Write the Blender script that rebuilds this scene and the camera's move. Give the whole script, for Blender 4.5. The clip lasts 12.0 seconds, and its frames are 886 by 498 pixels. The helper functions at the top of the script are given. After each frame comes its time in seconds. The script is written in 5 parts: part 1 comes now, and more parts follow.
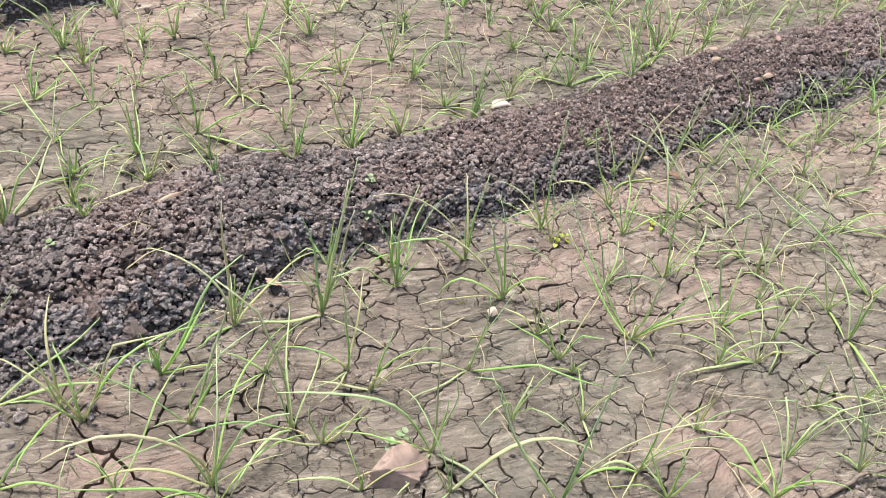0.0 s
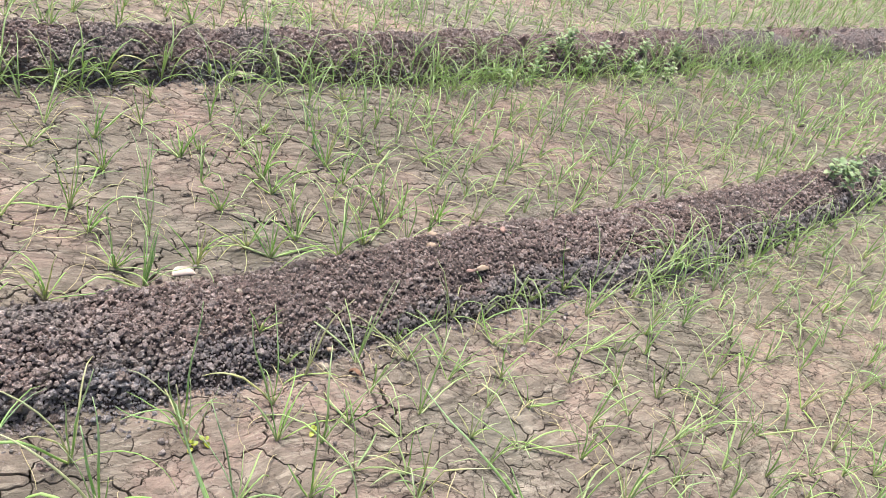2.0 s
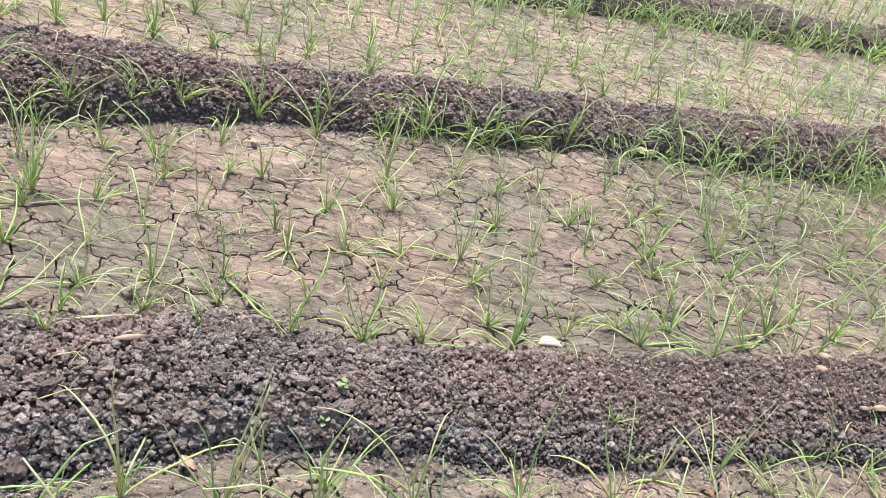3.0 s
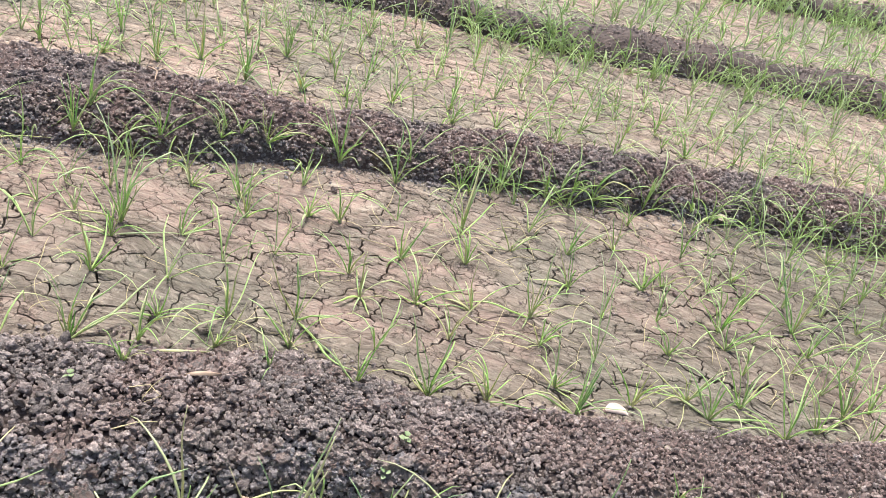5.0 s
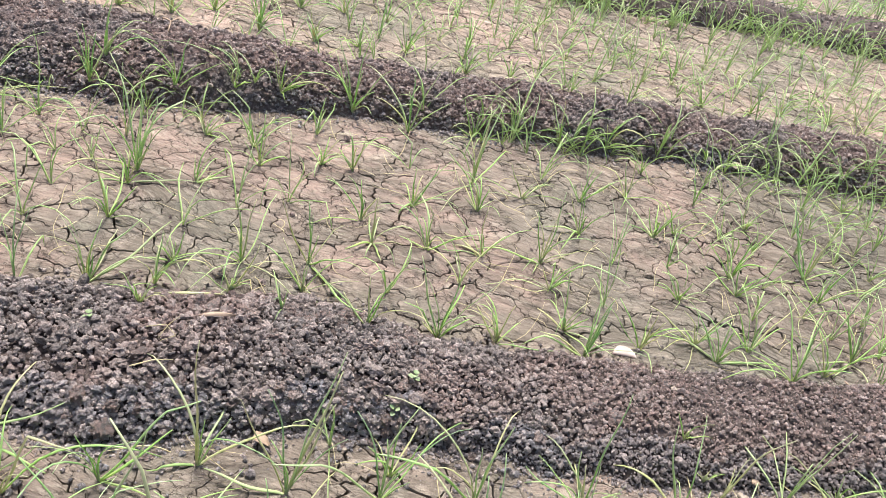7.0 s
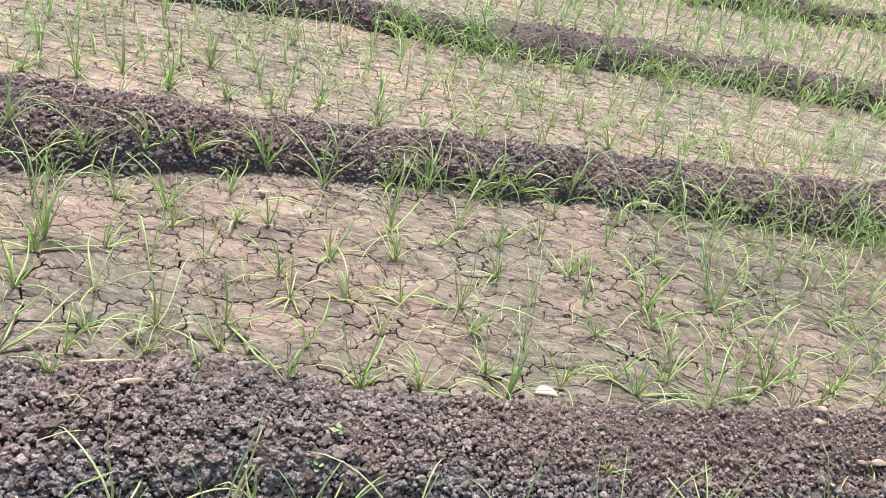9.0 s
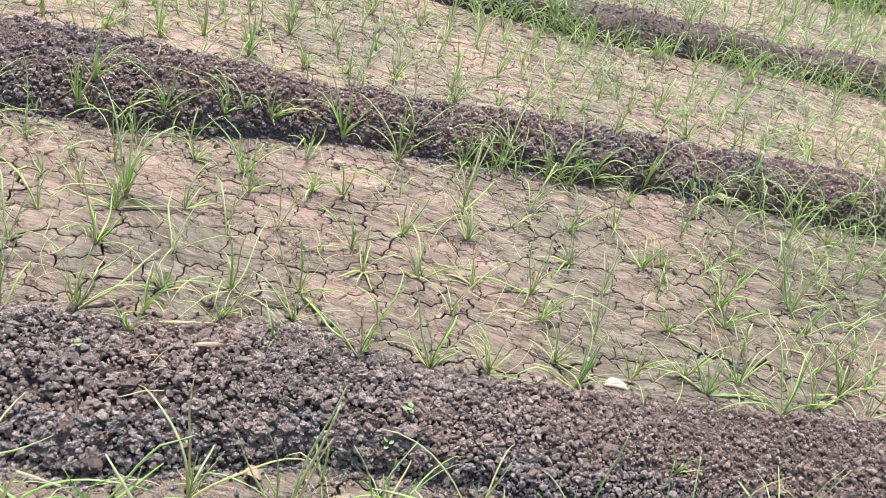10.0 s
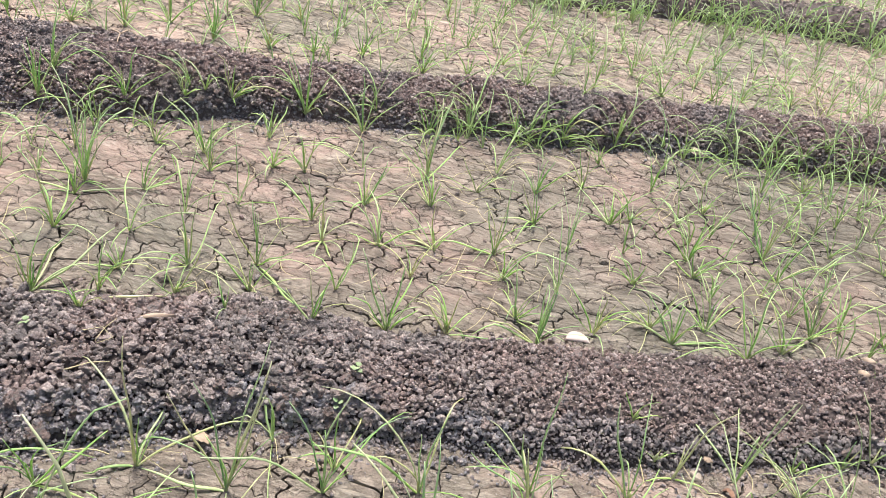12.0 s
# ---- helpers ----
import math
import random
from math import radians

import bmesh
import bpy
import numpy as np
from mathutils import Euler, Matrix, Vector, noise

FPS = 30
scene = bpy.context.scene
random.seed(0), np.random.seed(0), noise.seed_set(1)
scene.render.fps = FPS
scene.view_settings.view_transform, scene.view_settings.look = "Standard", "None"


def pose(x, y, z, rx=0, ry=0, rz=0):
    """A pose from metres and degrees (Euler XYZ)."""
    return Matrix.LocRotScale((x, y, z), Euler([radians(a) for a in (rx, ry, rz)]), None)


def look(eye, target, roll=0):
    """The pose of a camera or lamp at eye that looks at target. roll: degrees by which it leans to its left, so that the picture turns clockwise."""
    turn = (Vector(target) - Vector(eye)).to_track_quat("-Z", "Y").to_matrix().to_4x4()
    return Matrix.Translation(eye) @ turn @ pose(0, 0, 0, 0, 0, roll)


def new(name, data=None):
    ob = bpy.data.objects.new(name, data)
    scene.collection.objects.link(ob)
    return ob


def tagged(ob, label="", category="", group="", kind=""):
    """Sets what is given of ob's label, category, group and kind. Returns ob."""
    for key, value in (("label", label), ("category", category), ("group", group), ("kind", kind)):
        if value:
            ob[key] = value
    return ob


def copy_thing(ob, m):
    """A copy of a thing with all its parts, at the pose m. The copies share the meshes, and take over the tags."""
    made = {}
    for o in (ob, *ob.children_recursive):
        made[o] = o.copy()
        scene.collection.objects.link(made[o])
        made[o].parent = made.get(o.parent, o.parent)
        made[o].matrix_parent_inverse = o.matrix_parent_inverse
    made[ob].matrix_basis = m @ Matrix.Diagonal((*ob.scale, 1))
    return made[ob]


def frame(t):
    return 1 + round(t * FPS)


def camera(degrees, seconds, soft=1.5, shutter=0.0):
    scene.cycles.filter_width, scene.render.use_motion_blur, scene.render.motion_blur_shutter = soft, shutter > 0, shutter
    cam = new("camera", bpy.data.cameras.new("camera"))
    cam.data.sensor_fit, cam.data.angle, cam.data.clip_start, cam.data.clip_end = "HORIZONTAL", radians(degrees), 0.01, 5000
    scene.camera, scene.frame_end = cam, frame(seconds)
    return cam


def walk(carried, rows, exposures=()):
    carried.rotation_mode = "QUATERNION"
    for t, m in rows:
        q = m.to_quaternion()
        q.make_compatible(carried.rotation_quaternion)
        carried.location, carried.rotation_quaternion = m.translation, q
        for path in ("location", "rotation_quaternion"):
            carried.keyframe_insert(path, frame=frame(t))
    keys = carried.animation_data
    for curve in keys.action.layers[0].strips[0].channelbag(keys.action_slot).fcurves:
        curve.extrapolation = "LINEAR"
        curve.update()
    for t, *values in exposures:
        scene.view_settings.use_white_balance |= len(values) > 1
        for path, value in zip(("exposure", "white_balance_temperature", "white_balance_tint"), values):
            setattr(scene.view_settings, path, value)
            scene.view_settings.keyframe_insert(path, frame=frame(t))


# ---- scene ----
cam = camera(54.6, 12.0, soft=0.4)

PATH = [
    (0, (-0.647, -1.733, 1.188), (-0.187, -0.334, -0.165), 9.2),
    (0.5, (-0.499, -1.633, 1.183), (0.276, -0.262, -0.049), 14.7),
    (1, (-0.396, -1.597, 1.227), (0.693, -0.302, 0.161), 19.5),
    (1.5, (-0.353, -1.596, 1.243), (0.797, -0.296, 0.249), 21.8),
    (2, (-0.245, -1.588, 1.235), (0.567, -0.089, 0.191), 20.6),
    (2.5, (-0.168, -1.548, 1.227), (-0.001, 0.09, 0.093), 14.8),
    (3, (-0.254, -1.505, 1.229), (-0.277, 0.133, 0.081), 15.2),
    (3.5, (-0.368, -1.501, 1.226), (-0.426, 0.141, 0.085), 17.1),
    (3.7, (-0.375, -1.49, 1.219), (-0.477, 0.148, 0.076), 18.3),
    (5.3, (-0.248, -1.5, 1.252), (-0.456, 0.16, 0.156), 15.5),
    (5.5, (-0.234, -1.503, 1.248), (-0.359, 0.17, 0.159), 16.0),
    (6, (-0.214, -1.507, 1.25), (-0.284, 0.179, 0.177), 15.8),
    (6.5, (-0.225, -1.53, 1.252), (-0.366, 0.147, 0.171), 15.0),
    (6.7, (-0.237, -1.522, 1.243), (-0.457, 0.065, 0.046), 14.9),
    (8.3, (-0.225, -1.525, 1.252), (-0.364, 0.157, 0.179), 15.5),
    (8.5, (-0.212, -1.53, 1.265), (-0.329, 0.159, 0.201), 15.1),
    (9, (-0.21, -1.529, 1.258), (-0.306, 0.163, 0.195), 14.4),
    (9.5, (-0.231, -1.523, 1.257), (-0.353, 0.15, 0.168), 15.5),
    (10, (-0.277, -1.519, 1.243), (-0.461, 0.118, 0.109), 16.4),
    (10.5, (-0.323, -1.486, 1.226), (-0.394, 0.15, 0.078), 16.0),
    (11, (-0.247, -1.507, 1.233), (-0.045, 0.132, 0.104), 15.7),
    (11.5, (-0.126, -1.523, 1.235), (0.178, 0.103, 0.111), 14.8),
    (12, (-0.111, -1.51, 1.225), (-0.34, 0.1, 0.061), 12.1),
]
walk(cam, [(t, look(e, a, r)) for t, e, a, r in PATH], [(0.0, 1.0), (2.0, 1.0), (3.0, 1.09), (12.0, 1.12)])

# ---- light ----
SUN_AZ, SUN_EL = radians(-30), radians(68)      # from behind the beds, hazy and high
world = bpy.data.worlds.new("sky")
scene.world = world
world.use_nodes = True
wn = world.node_tree.nodes
sky = wn.new("ShaderNodeTexSky")
sky.sky_type = "NISHITA"
sky.sun_disc = False
sky.sun_elevation, sky.sun_rotation = SUN_EL, SUN_AZ
sky.air_density, sky.dust_density = 1.0, 5.0
world.node_tree.links.new(sky.outputs["Color"], wn["Background"].inputs["Color"])
wn["Background"].inputs["Strength"].default_value = 0.10
sun = new("sun", bpy.data.lights.new("sun", "SUN"))
sun.data.energy, sun.data.angle, sun.data.color = 3.1, radians(16), (1.0, 0.975, 0.935)
SUN_DIR = Vector((math.sin(SUN_AZ) * math.cos(SUN_EL), math.cos(SUN_AZ) * math.cos(SUN_EL), math.sin(SUN_EL)))
sun.matrix_world = look(SUN_DIR * 20, (0, 0, 0))

# ---- materials ----
BED_TURN = radians(23)      # the beds and banks run this way across the plan


class Mat:
    """A node material under construction."""

    def __init__(self, name, rough=0.85):
        self.m = bpy.data.materials.new(name)
        self.m.use_nodes = True
        self.t = self.m.node_tree
        self.b = self.t.nodes["Principled BSDF"]
        self.b.inputs["Roughness"].default_value = rough
        self.b.inputs["Specular IOR Level"].default_value = 0.25
        self.coord = self.t.nodes.new("ShaderNodeTexCoord").outputs["Object"]

    def put(self, value, socket):
        if isinstance(value, bpy.types.NodeSocket):
            self.t.links.new(value, socket)
        else:
            socket.default_value = value

    def noise(self, scale, detail=4.0, rough=0.55, distort=0.0, at=None):
        n = self.t.nodes.new("ShaderNodeTexNoise")
        n.inputs["Scale"].default_value, n.inputs["Detail"].default_value = scale, detail
        n.inputs["Roughness"].default_value, n.inputs["Distortion"].default_value = rough, distort
        self.t.links.new(at or self.coord, n.inputs["Vector"])
        return n.outputs["Fac"]

    def edges(self, scale, at=None):
        n = self.t.nodes.new("ShaderNodeTexVoronoi")
        n.feature = "DISTANCE_TO_EDGE"
        n.inputs["Scale"].default_value = scale
        self.t.links.new(at or self.coord, n.inputs["Vector"])
        return n.outputs["Distance"]

    def ramp(self, fac, lo, hi, a=0.0, b=1.0):
        n = self.t.nodes.new("ShaderNodeMapRange")
        n.interpolation_type = "SMOOTHSTEP"
        for i, v in zip((1, 2, 3, 4), (lo, hi, a, b)):
            n.inputs[i].default_value = v
        self.t.links.new(fac, n.inputs[0])
        return n.outputs[0]

    def math(self, op, a, b=0.0):
        n = self.t.nodes.new("ShaderNodeMath")
        n.operation = op
        self.put(a, n.inputs[0])
        self.put(b, n.inputs[1])
        return n.outputs[0]

    def mix(self, fac, a, b, blend="MIX"):
        n = self.t.nodes.new("ShaderNodeMix")
        n.data_type, n.blend_type = "RGBA", blend
        self.put(fac, n.inputs[0])
        for v, i in ((a, 6), (b, 7)):
            self.put((*v, 1) if isinstance(v, tuple) else v, n.inputs[i])
        return n.outputs[2]

    def bump(self, height, distance, strength=1.0, under=None):
        n = self.t.nodes.new("ShaderNodeBump")
        n.inputs["Distance"].default_value, n.inputs["Strength"].default_value = distance, strength
        self.t.links.new(height, n.inputs["Height"])
        if under:
            self.t.links.new(under, n.inputs["Normal"])
        return n.outputs["Normal"]

    def island(self):
        return self.t.nodes.new("ShaderNodeNewGeometry").outputs["Random Per Island"]

    def chance(self):
        return self.t.nodes.new("ShaderNodeObjectInfo").outputs["Random"]

    def done(self, colour, normal=None):
        self.put((*colour, 1) if isinstance(colour, tuple) else colour, self.b.inputs["Base Color"])
        if normal:
            self.t.links.new(normal, self.b.inputs["Normal"])
        return self.m


def mud_material(name, far=False):
    k = Mat(name, 0.9)
    # silt laid down in wandering streaks
    warp = k.t.nodes.new("ShaderNodeVectorMath")
    warp.operation = "MULTIPLY_ADD"
    n = k.t.nodes.new("ShaderNodeTexNoise")
    n.inputs["Scale"].default_value, n.inputs["Detail"].default_value = 1.6, 2.0
    k.t.links.new(k.coord, n.inputs["Vector"])
    k.t.links.new(n.outputs["Color"], warp.inputs[0])
    warp.inputs[1].default_value = (0.3, 0.3, 0.0)
    k.t.links.new(k.coord, warp.inputs[2])
    turned = k.t.nodes.new("ShaderNodeMapping")
    turned.inputs["Rotation"].default_value = (0, 0, -(BED_TURN - 0.05))
    turned.inputs["Scale"].default_value = (1.0, 2.3, 1.0)
    k.t.links.new(warp.outputs[0], turned.inputs["Vector"])
    flow = turned.outputs["Vector"]
    patch = k.noise(1.7, 3, 0.5, 0.4)
    streak = k.noise(5.0, 3, 0.5, 0.6, flow)
    fine = k.noise(15.0, 5, 0.62, 0.8, flow)
    blot = k.noise(9.0, 6, 0.75, 1.0)
    grain = k.noise(330.0, 4, 0.7)
    c = k.mix(k.ramp(patch, 0.38, 0.62), (0.222, 0.194, 0.163), (0.36, 0.253, 0.22))
    c = k.mix(k.ramp(k.noise(4.6, 4, 0.6, 0.5), 0.52, 0.64, 0.0, 0.6), c, (0.20, 0.152, 0.132))
    c = k.mix(k.ramp(streak, 0.42, 0.62, 0.0, 0.7), c, (0.18, 0.148, 0.124))
    c = k.mix(k.ramp(fine, 0.5, 0.7, 0.0, 0.75), c, (0.40, 0.325, 0.28))
    c = k.mix(k.ramp(fine, 0.3, 0.46, 0.5, 0.0), c, (0.165, 0.134, 0.113))
    c = k.mix(k.ramp(blot, 0.57, 0.72, 0.0, 0.5), c, (0.15, 0.122, 0.104))
    c = k.mix(k.ramp(grain, 0.5, 0.72, 0.0, 0.4), c, (0.158, 0.127, 0.108))
    c = k.mix(k.ramp(k.noise(90.0, 4, 0.7), 0.6, 0.75, 0.0, 0.45), c, (0.45, 0.39, 0.345))
    # thin wavy silt lines
    long = k.t.nodes.new("ShaderNodeMapping")
    long.inputs["Scale"].default_value = (1.0, 1.9, 1.0)
    k.t.links.new(flow, long.inputs["Vector"])
    silt = k.noise(11.0, 7, 0.7, 1.8, long.outputs["Vector"])
    c = k.mix(k.ramp(silt, 0.36, 0.45, 0.5, 0.0), c, (0.13, 0.105, 0.088))
    c = k.mix(k.ramp(silt, 0.53, 0.64, 0.0, 0.5), c, (0.50, 0.425, 0.365))
    c = k.mix(1.0, c, (0.902, 0.942, 0.90), "MULTIPLY")
    # away to the east, and sooner in the front bed, the silt dried more olive
    at = k.t.nodes.new("ShaderNodeSeparateXYZ")
    k.t.links.new(k.coord, at.inputs[0])
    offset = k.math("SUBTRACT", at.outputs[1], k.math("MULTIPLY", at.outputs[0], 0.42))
    front = k.ramp(offset, -0.55, -0.35, 1.0, 0.0)
    reach = k.math("ADD", at.outputs[0], k.math("ADD", k.math("MULTIPLY", patch, 0.9), front))
    c = k.mix(k.ramp(reach, 2.0, 3.4), c, (0.945, 0.97, 0.92), "MULTIPLY")
    # the middle bed is a little darker, most of all to the east
    middle = k.math("MULTIPLY", k.ramp(offset, -0.05, 0.12), k.ramp(offset, 0.6, 0.8, 1.0, 0.0))
    middle_tone = k.math("MULTIPLY", middle, k.ramp(k.math("ADD", at.outputs[0], patch), 0.3, 0.8, 0.45, 1.0))
    c = k.mix(middle_tone, c, (0.85, 0.83, 0.83), "MULTIPLY")
    # the west of the front bed is slightly darker too
    west_tone = k.math("MULTIPLY", k.ramp(offset, -0.35, -0.2, 1.0, 0.0), k.ramp(k.math("ADD", at.outputs[0], k.math("MULTIPLY", patch, 0.8)), 0.3, 0.85, 1.0, 0.0))
    c = k.mix(west_tone, c, (0.91, 0.9, 0.9), "MULTIPLY")
    # the bed behind is paler
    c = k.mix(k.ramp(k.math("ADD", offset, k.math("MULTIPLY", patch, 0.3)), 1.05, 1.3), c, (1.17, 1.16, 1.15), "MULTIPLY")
    wob = k.t.nodes.new("ShaderNodeVectorMath")
    wob.operation = "MULTIPLY_ADD"
    n = k.t.nodes.new("ShaderNodeTexNoise")
    n.inputs["Scale"].default_value, n.inputs["Detail"].default_value, n.inputs["Roughness"].default_value = 22.0, 5.0, 0.7
    k.t.links.new(k.coord, n.inputs["Vector"])
    k.t.links.new(n.outputs["Color"], wob.inputs[0])
    wob.inputs[1].default_value = (0.06, 0.06, 0.0)
    k.t.links.new(k.coord, wob.inputs[2])
    hair = k.edges(21.0, wob.outputs[0])
    gate = k.ramp(k.noise(6.0, 3), 0.42, 0.56)
    line = k.math("MULTIPLY", k.ramp(hair, 0.0, 0.03, 1.0, 0.0), gate)
    c = k.mix(k.math("MULTIPLY", line, 0.85), c, (0.055, 0.042, 0.034))
    if far:
        wide = k.edges(10.0, wob.outputs[0])
        split = k.math("MULTIPLY", k.ramp(wide, 0.0, 0.045, 1.0, 0.0), k.ramp(k.noise(4.0, 2), 0.36, 0.55))
        c = k.mix(k.math("MULTIPLY", split, 0.9), c, (0.05, 0.04, 0.033))
        line = k.math("ADD", line, split)
    nrm = k.bump(streak, 0.07, 1.0)
    nrm = k.bump(fine, 0.011, 0.8, nrm)
    nrm = k.bump(silt, 0.009, 0.8, nrm)
    nrm = k.bump(blot, 0.016, 0.8, nrm)
    nrm = k.bump(k.math("SUBTRACT", 1.0, line), 0.003, 0.8, nrm)
    nrm = k.bump(grain, 0.0015, 0.7, nrm)
    return k.done(c, nrm)


def soil_material(name, per_island, grey=(0.325, 0.288, 0.274), red=(0.45, 0.33, 0.297)):
    """Dark crumbly bank soil; clods differ in tone, some with a pale dry bloom."""
    k = Mat(name, 0.95)
    r = k.island() if per_island else k.chance()
    tone = k.noise(2.4, 4, 0.6)
    # redder where the bank has dried out to the east
    at = k.t.nodes.new("ShaderNodeSeparateXYZ")
    k.t.links.new(k.coord, at.inputs[0])
    east = k.math("MULTIPLY", k.ramp(at.outputs[0], 0.4, 1.4, 0.0, 0.17), k.ramp(at.outputs[0], 2.2, 3.2, 1.0, 0.0))
    tone = k.math("ADD", tone, east)
    c = k.mix(k.ramp(tone, 0.4, 0.56), grey, red)
    c = k.mix(k.ramp(r, 0.35, 1.0, 0.0, 0.85), c, (0.67, 0.56, 0.525))
    c = k.mix(k.ramp(r, 0.0, 0.3, 0.45, 0.0), c, (0.14, 0.108, 0.1))
    c = k.mix(k.math("MULTIPLY", k.ramp(k.noise(55.0, 4, 0.65), 0.55, 0.75), 0.6), c, (0.50, 0.45, 0.43))
    c = k.mix(k.math("MULTIPLY", k.ramp(k.noise(130.0, 4, 0.7), 0.35, 0.6, 1.0, 0.0), 0.55), c, (0.075, 0.058, 0.052))
    nrm = k.bump(k.noise(130.0, 5, 0.75), 0.014, 1.0)
    nrm = k.bump(k.noise(330.0, 5, 0.75), 0.008, 1.0, nrm)
    nrm = k.bump(k.noise(700.0, 3, 0.7), 0.0012, 0.8, nrm)
    return k.done(c, nrm)


def leaf_material(name, low, mid, tip, per_island=False, see=0.45, pale=(0.60, 0.66, 0.41)):
    """Blade colour runs from its pale sheath to its tip, with a slight shine and light coming through."""
    k = Mat(name, 0.32)
    k.b.inputs["Specular IOR Level"].default_value = 0.5
    z = k.t.nodes.new("ShaderNodeSeparateXYZ")
    k.t.links.new(k.coord, z.inputs[0])
    r = k.island() if per_island else k.chance()
    c = k.mix(k.ramp(z.outputs[2], 0.0, 0.035), low, mid)
    c = k.mix(k.math("MULTIPLY", k.ramp(z.outputs[2], 0.06, 0.17), 0.8), c, tip)
    c = k.mix(k.ramp(r, 0.45, 1.0, 0.0, 0.6), c, pale)
    c = k.mix(k.ramp(r, 0.0, 0.3, 0.4, 0.0), c, (0.25, 0.43, 0.26))
    c = k.mix(k.math("MULTIPLY", k.ramp(k.noise(60.0, 4), 0.5, 0.75), 0.4), c, pale)
    m = k.done(c, k.bump(k.noise(300.0, 2), 0.0006, 0.5))
    thin = k.t.nodes.new("ShaderNodeBsdfTranslucent")
    k.t.links.new(c, thin.inputs["Color"])
    both = k.t.nodes.new("ShaderNodeMixShader")
    both.inputs[0].default_value = see
    k.t.links.new(k.b.outputs[0], both.inputs[1])
    k.t.links.new(thin.outputs[0], both.inputs[2])
    k.t.links.new(both.outputs[0], k.t.nodes["Material Output"].inputs["Surface"])
    return m


def plain_material(name, a, b, scale=60.0, rough=0.8):
    k = Mat(name, rough)
    n = k.noise(scale, 5, 0.65)
    return k.done(k.mix(k.ramp(n, 0.35, 0.68), a, b), k.bump(k.noise(scale * 4, 4), 0.001, 0.7))


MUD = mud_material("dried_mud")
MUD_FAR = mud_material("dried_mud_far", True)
SOIL = soil_material("bank_soil", True)
CLOD = soil_material("clod_soil", False)
DUSTY = soil_material("dusty_soil", True, (0.47, 0.435, 0.405), (0.47, 0.40, 0.36))
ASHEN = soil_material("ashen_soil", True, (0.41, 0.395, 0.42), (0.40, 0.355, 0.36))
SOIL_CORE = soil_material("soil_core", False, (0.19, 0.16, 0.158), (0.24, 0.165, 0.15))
DUSTY_CORE = soil_material("dusty_core", False, (0.33, 0.305, 0.28), (0.33, 0.285, 0.25))
# near-black core soil: the shade in gaps between clods is put into its colour
GAP_SHADE = plain_material("gap_shade_soil", (0.11, 0.086, 0.08), (0.05, 0.04, 0.036), 110.0, 0.95)
ONION = leaf_material("onion_green", (0.54, 0.68, 0.23), (0.43, 0.65, 0.20), (0.56, 0.71, 0.42), pale=(0.69, 0.74, 0.49))
ONION_YELLOW = leaf_material("onion_yellow", (0.66, 0.65, 0.38), (0.64, 0.65, 0.33), (0.70, 0.66, 0.46))
ONION_MASS = leaf_material("onion_green_far", (0.61, 0.71, 0.33), (0.54, 0.71, 0.30), (0.62, 0.74, 0.44), True)
GRASS = leaf_material("grass_green", (0.56, 0.63, 0.28), (0.47, 0.62, 0.24), (0.45, 0.60, 0.29), True)
DRY = plain_material("dry_straw", (0.60, 0.53, 0.32), (0.44, 0.36, 0.20), 90.0)
WEED = leaf_material("weed_green", (0.28, 0.38, 0.18), (0.33, 0.44, 0.23), (0.33, 0.44, 0.23), False, 0.3, (0.42, 0.50, 0.30))
WEED_BRIGHT = leaf_material("weed_bright", (0.32, 0.43, 0.20), (0.42, 0.53, 0.28), (0.44, 0.55, 0.30), False, 0.35, (0.54, 0.62, 0.38))
WEED_YELLOW = leaf_material("weed_yellow", (0.40, 0.45, 0.05), (0.52, 0.56, 0.05), (0.52, 0.56, 0.05), False, 0.3, (0.5, 0.52, 0.1))
HUSK_WHITE = plain_material("papery_white", (0.68, 0.57, 0.50), (0.55, 0.42, 0.37), 45.0, 0.5)
HUSK_PALE = plain_material("papery_pale", (0.52, 0.42, 0.35), (0.40, 0.31, 0.25), 50.0, 0.55)
HUSK_TAN = plain_material("papery_tan", (0.41, 0.31, 0.23), (0.30, 0.21, 0.15), 50.0, 0.6)
HUSK_RED = plain_material("papery_red", (0.34, 0.22, 0.185), (0.25, 0.16, 0.13), 60.0, 0.6)
HUSK_BROWN = plain_material("withered_brown", (0.26, 0.15, 0.10), (0.14, 0.08, 0.06), 60.0, 0.7)
STONE = plain_material("pale_stone", (0.36, 0.31, 0.25), (0.27, 0.22, 0.18), 80.0)
WOOD = plain_material("dead_wood", (0.24, 0.19, 0.15), (0.14, 0.11, 0.09), 120.0)
RED_CLAY = plain_material("red_clay", (0.36, 0.265, 0.22), (0.22, 0.16, 0.132), 30.0)


# ---- building helpers ----
def fill(name, verts, faces, material, smooth=False):
    """A mesh of triangles from two arrays."""
    v, f = np.asarray(verts, np.float32), np.asarray(faces, np.int32)
    me = bpy.data.meshes.new(name)
    me.vertices.add(len(v))
    me.vertices.foreach_set("co", v.ravel())
    me.loops.add(f.size)
    me.loops.foreach_set("vertex_index", f.ravel())
    me.polygons.add(len(f))
    me.polygons.foreach_set("loop_start", np.arange(0, f.size, 3, dtype=np.int32))
    me.polygons.foreach_set("use_smooth", np.full(len(f), smooth))
    me.update(calc_edges=True)
    me.validate()
    me.materials.append(material)
    return me


def part(name, me, parent, label="", m=None):
    ob = new(name, me)
    ob.parent = parent
    if m is not None:
        ob.matrix_basis = m
    return tagged(ob, label) if label else ob


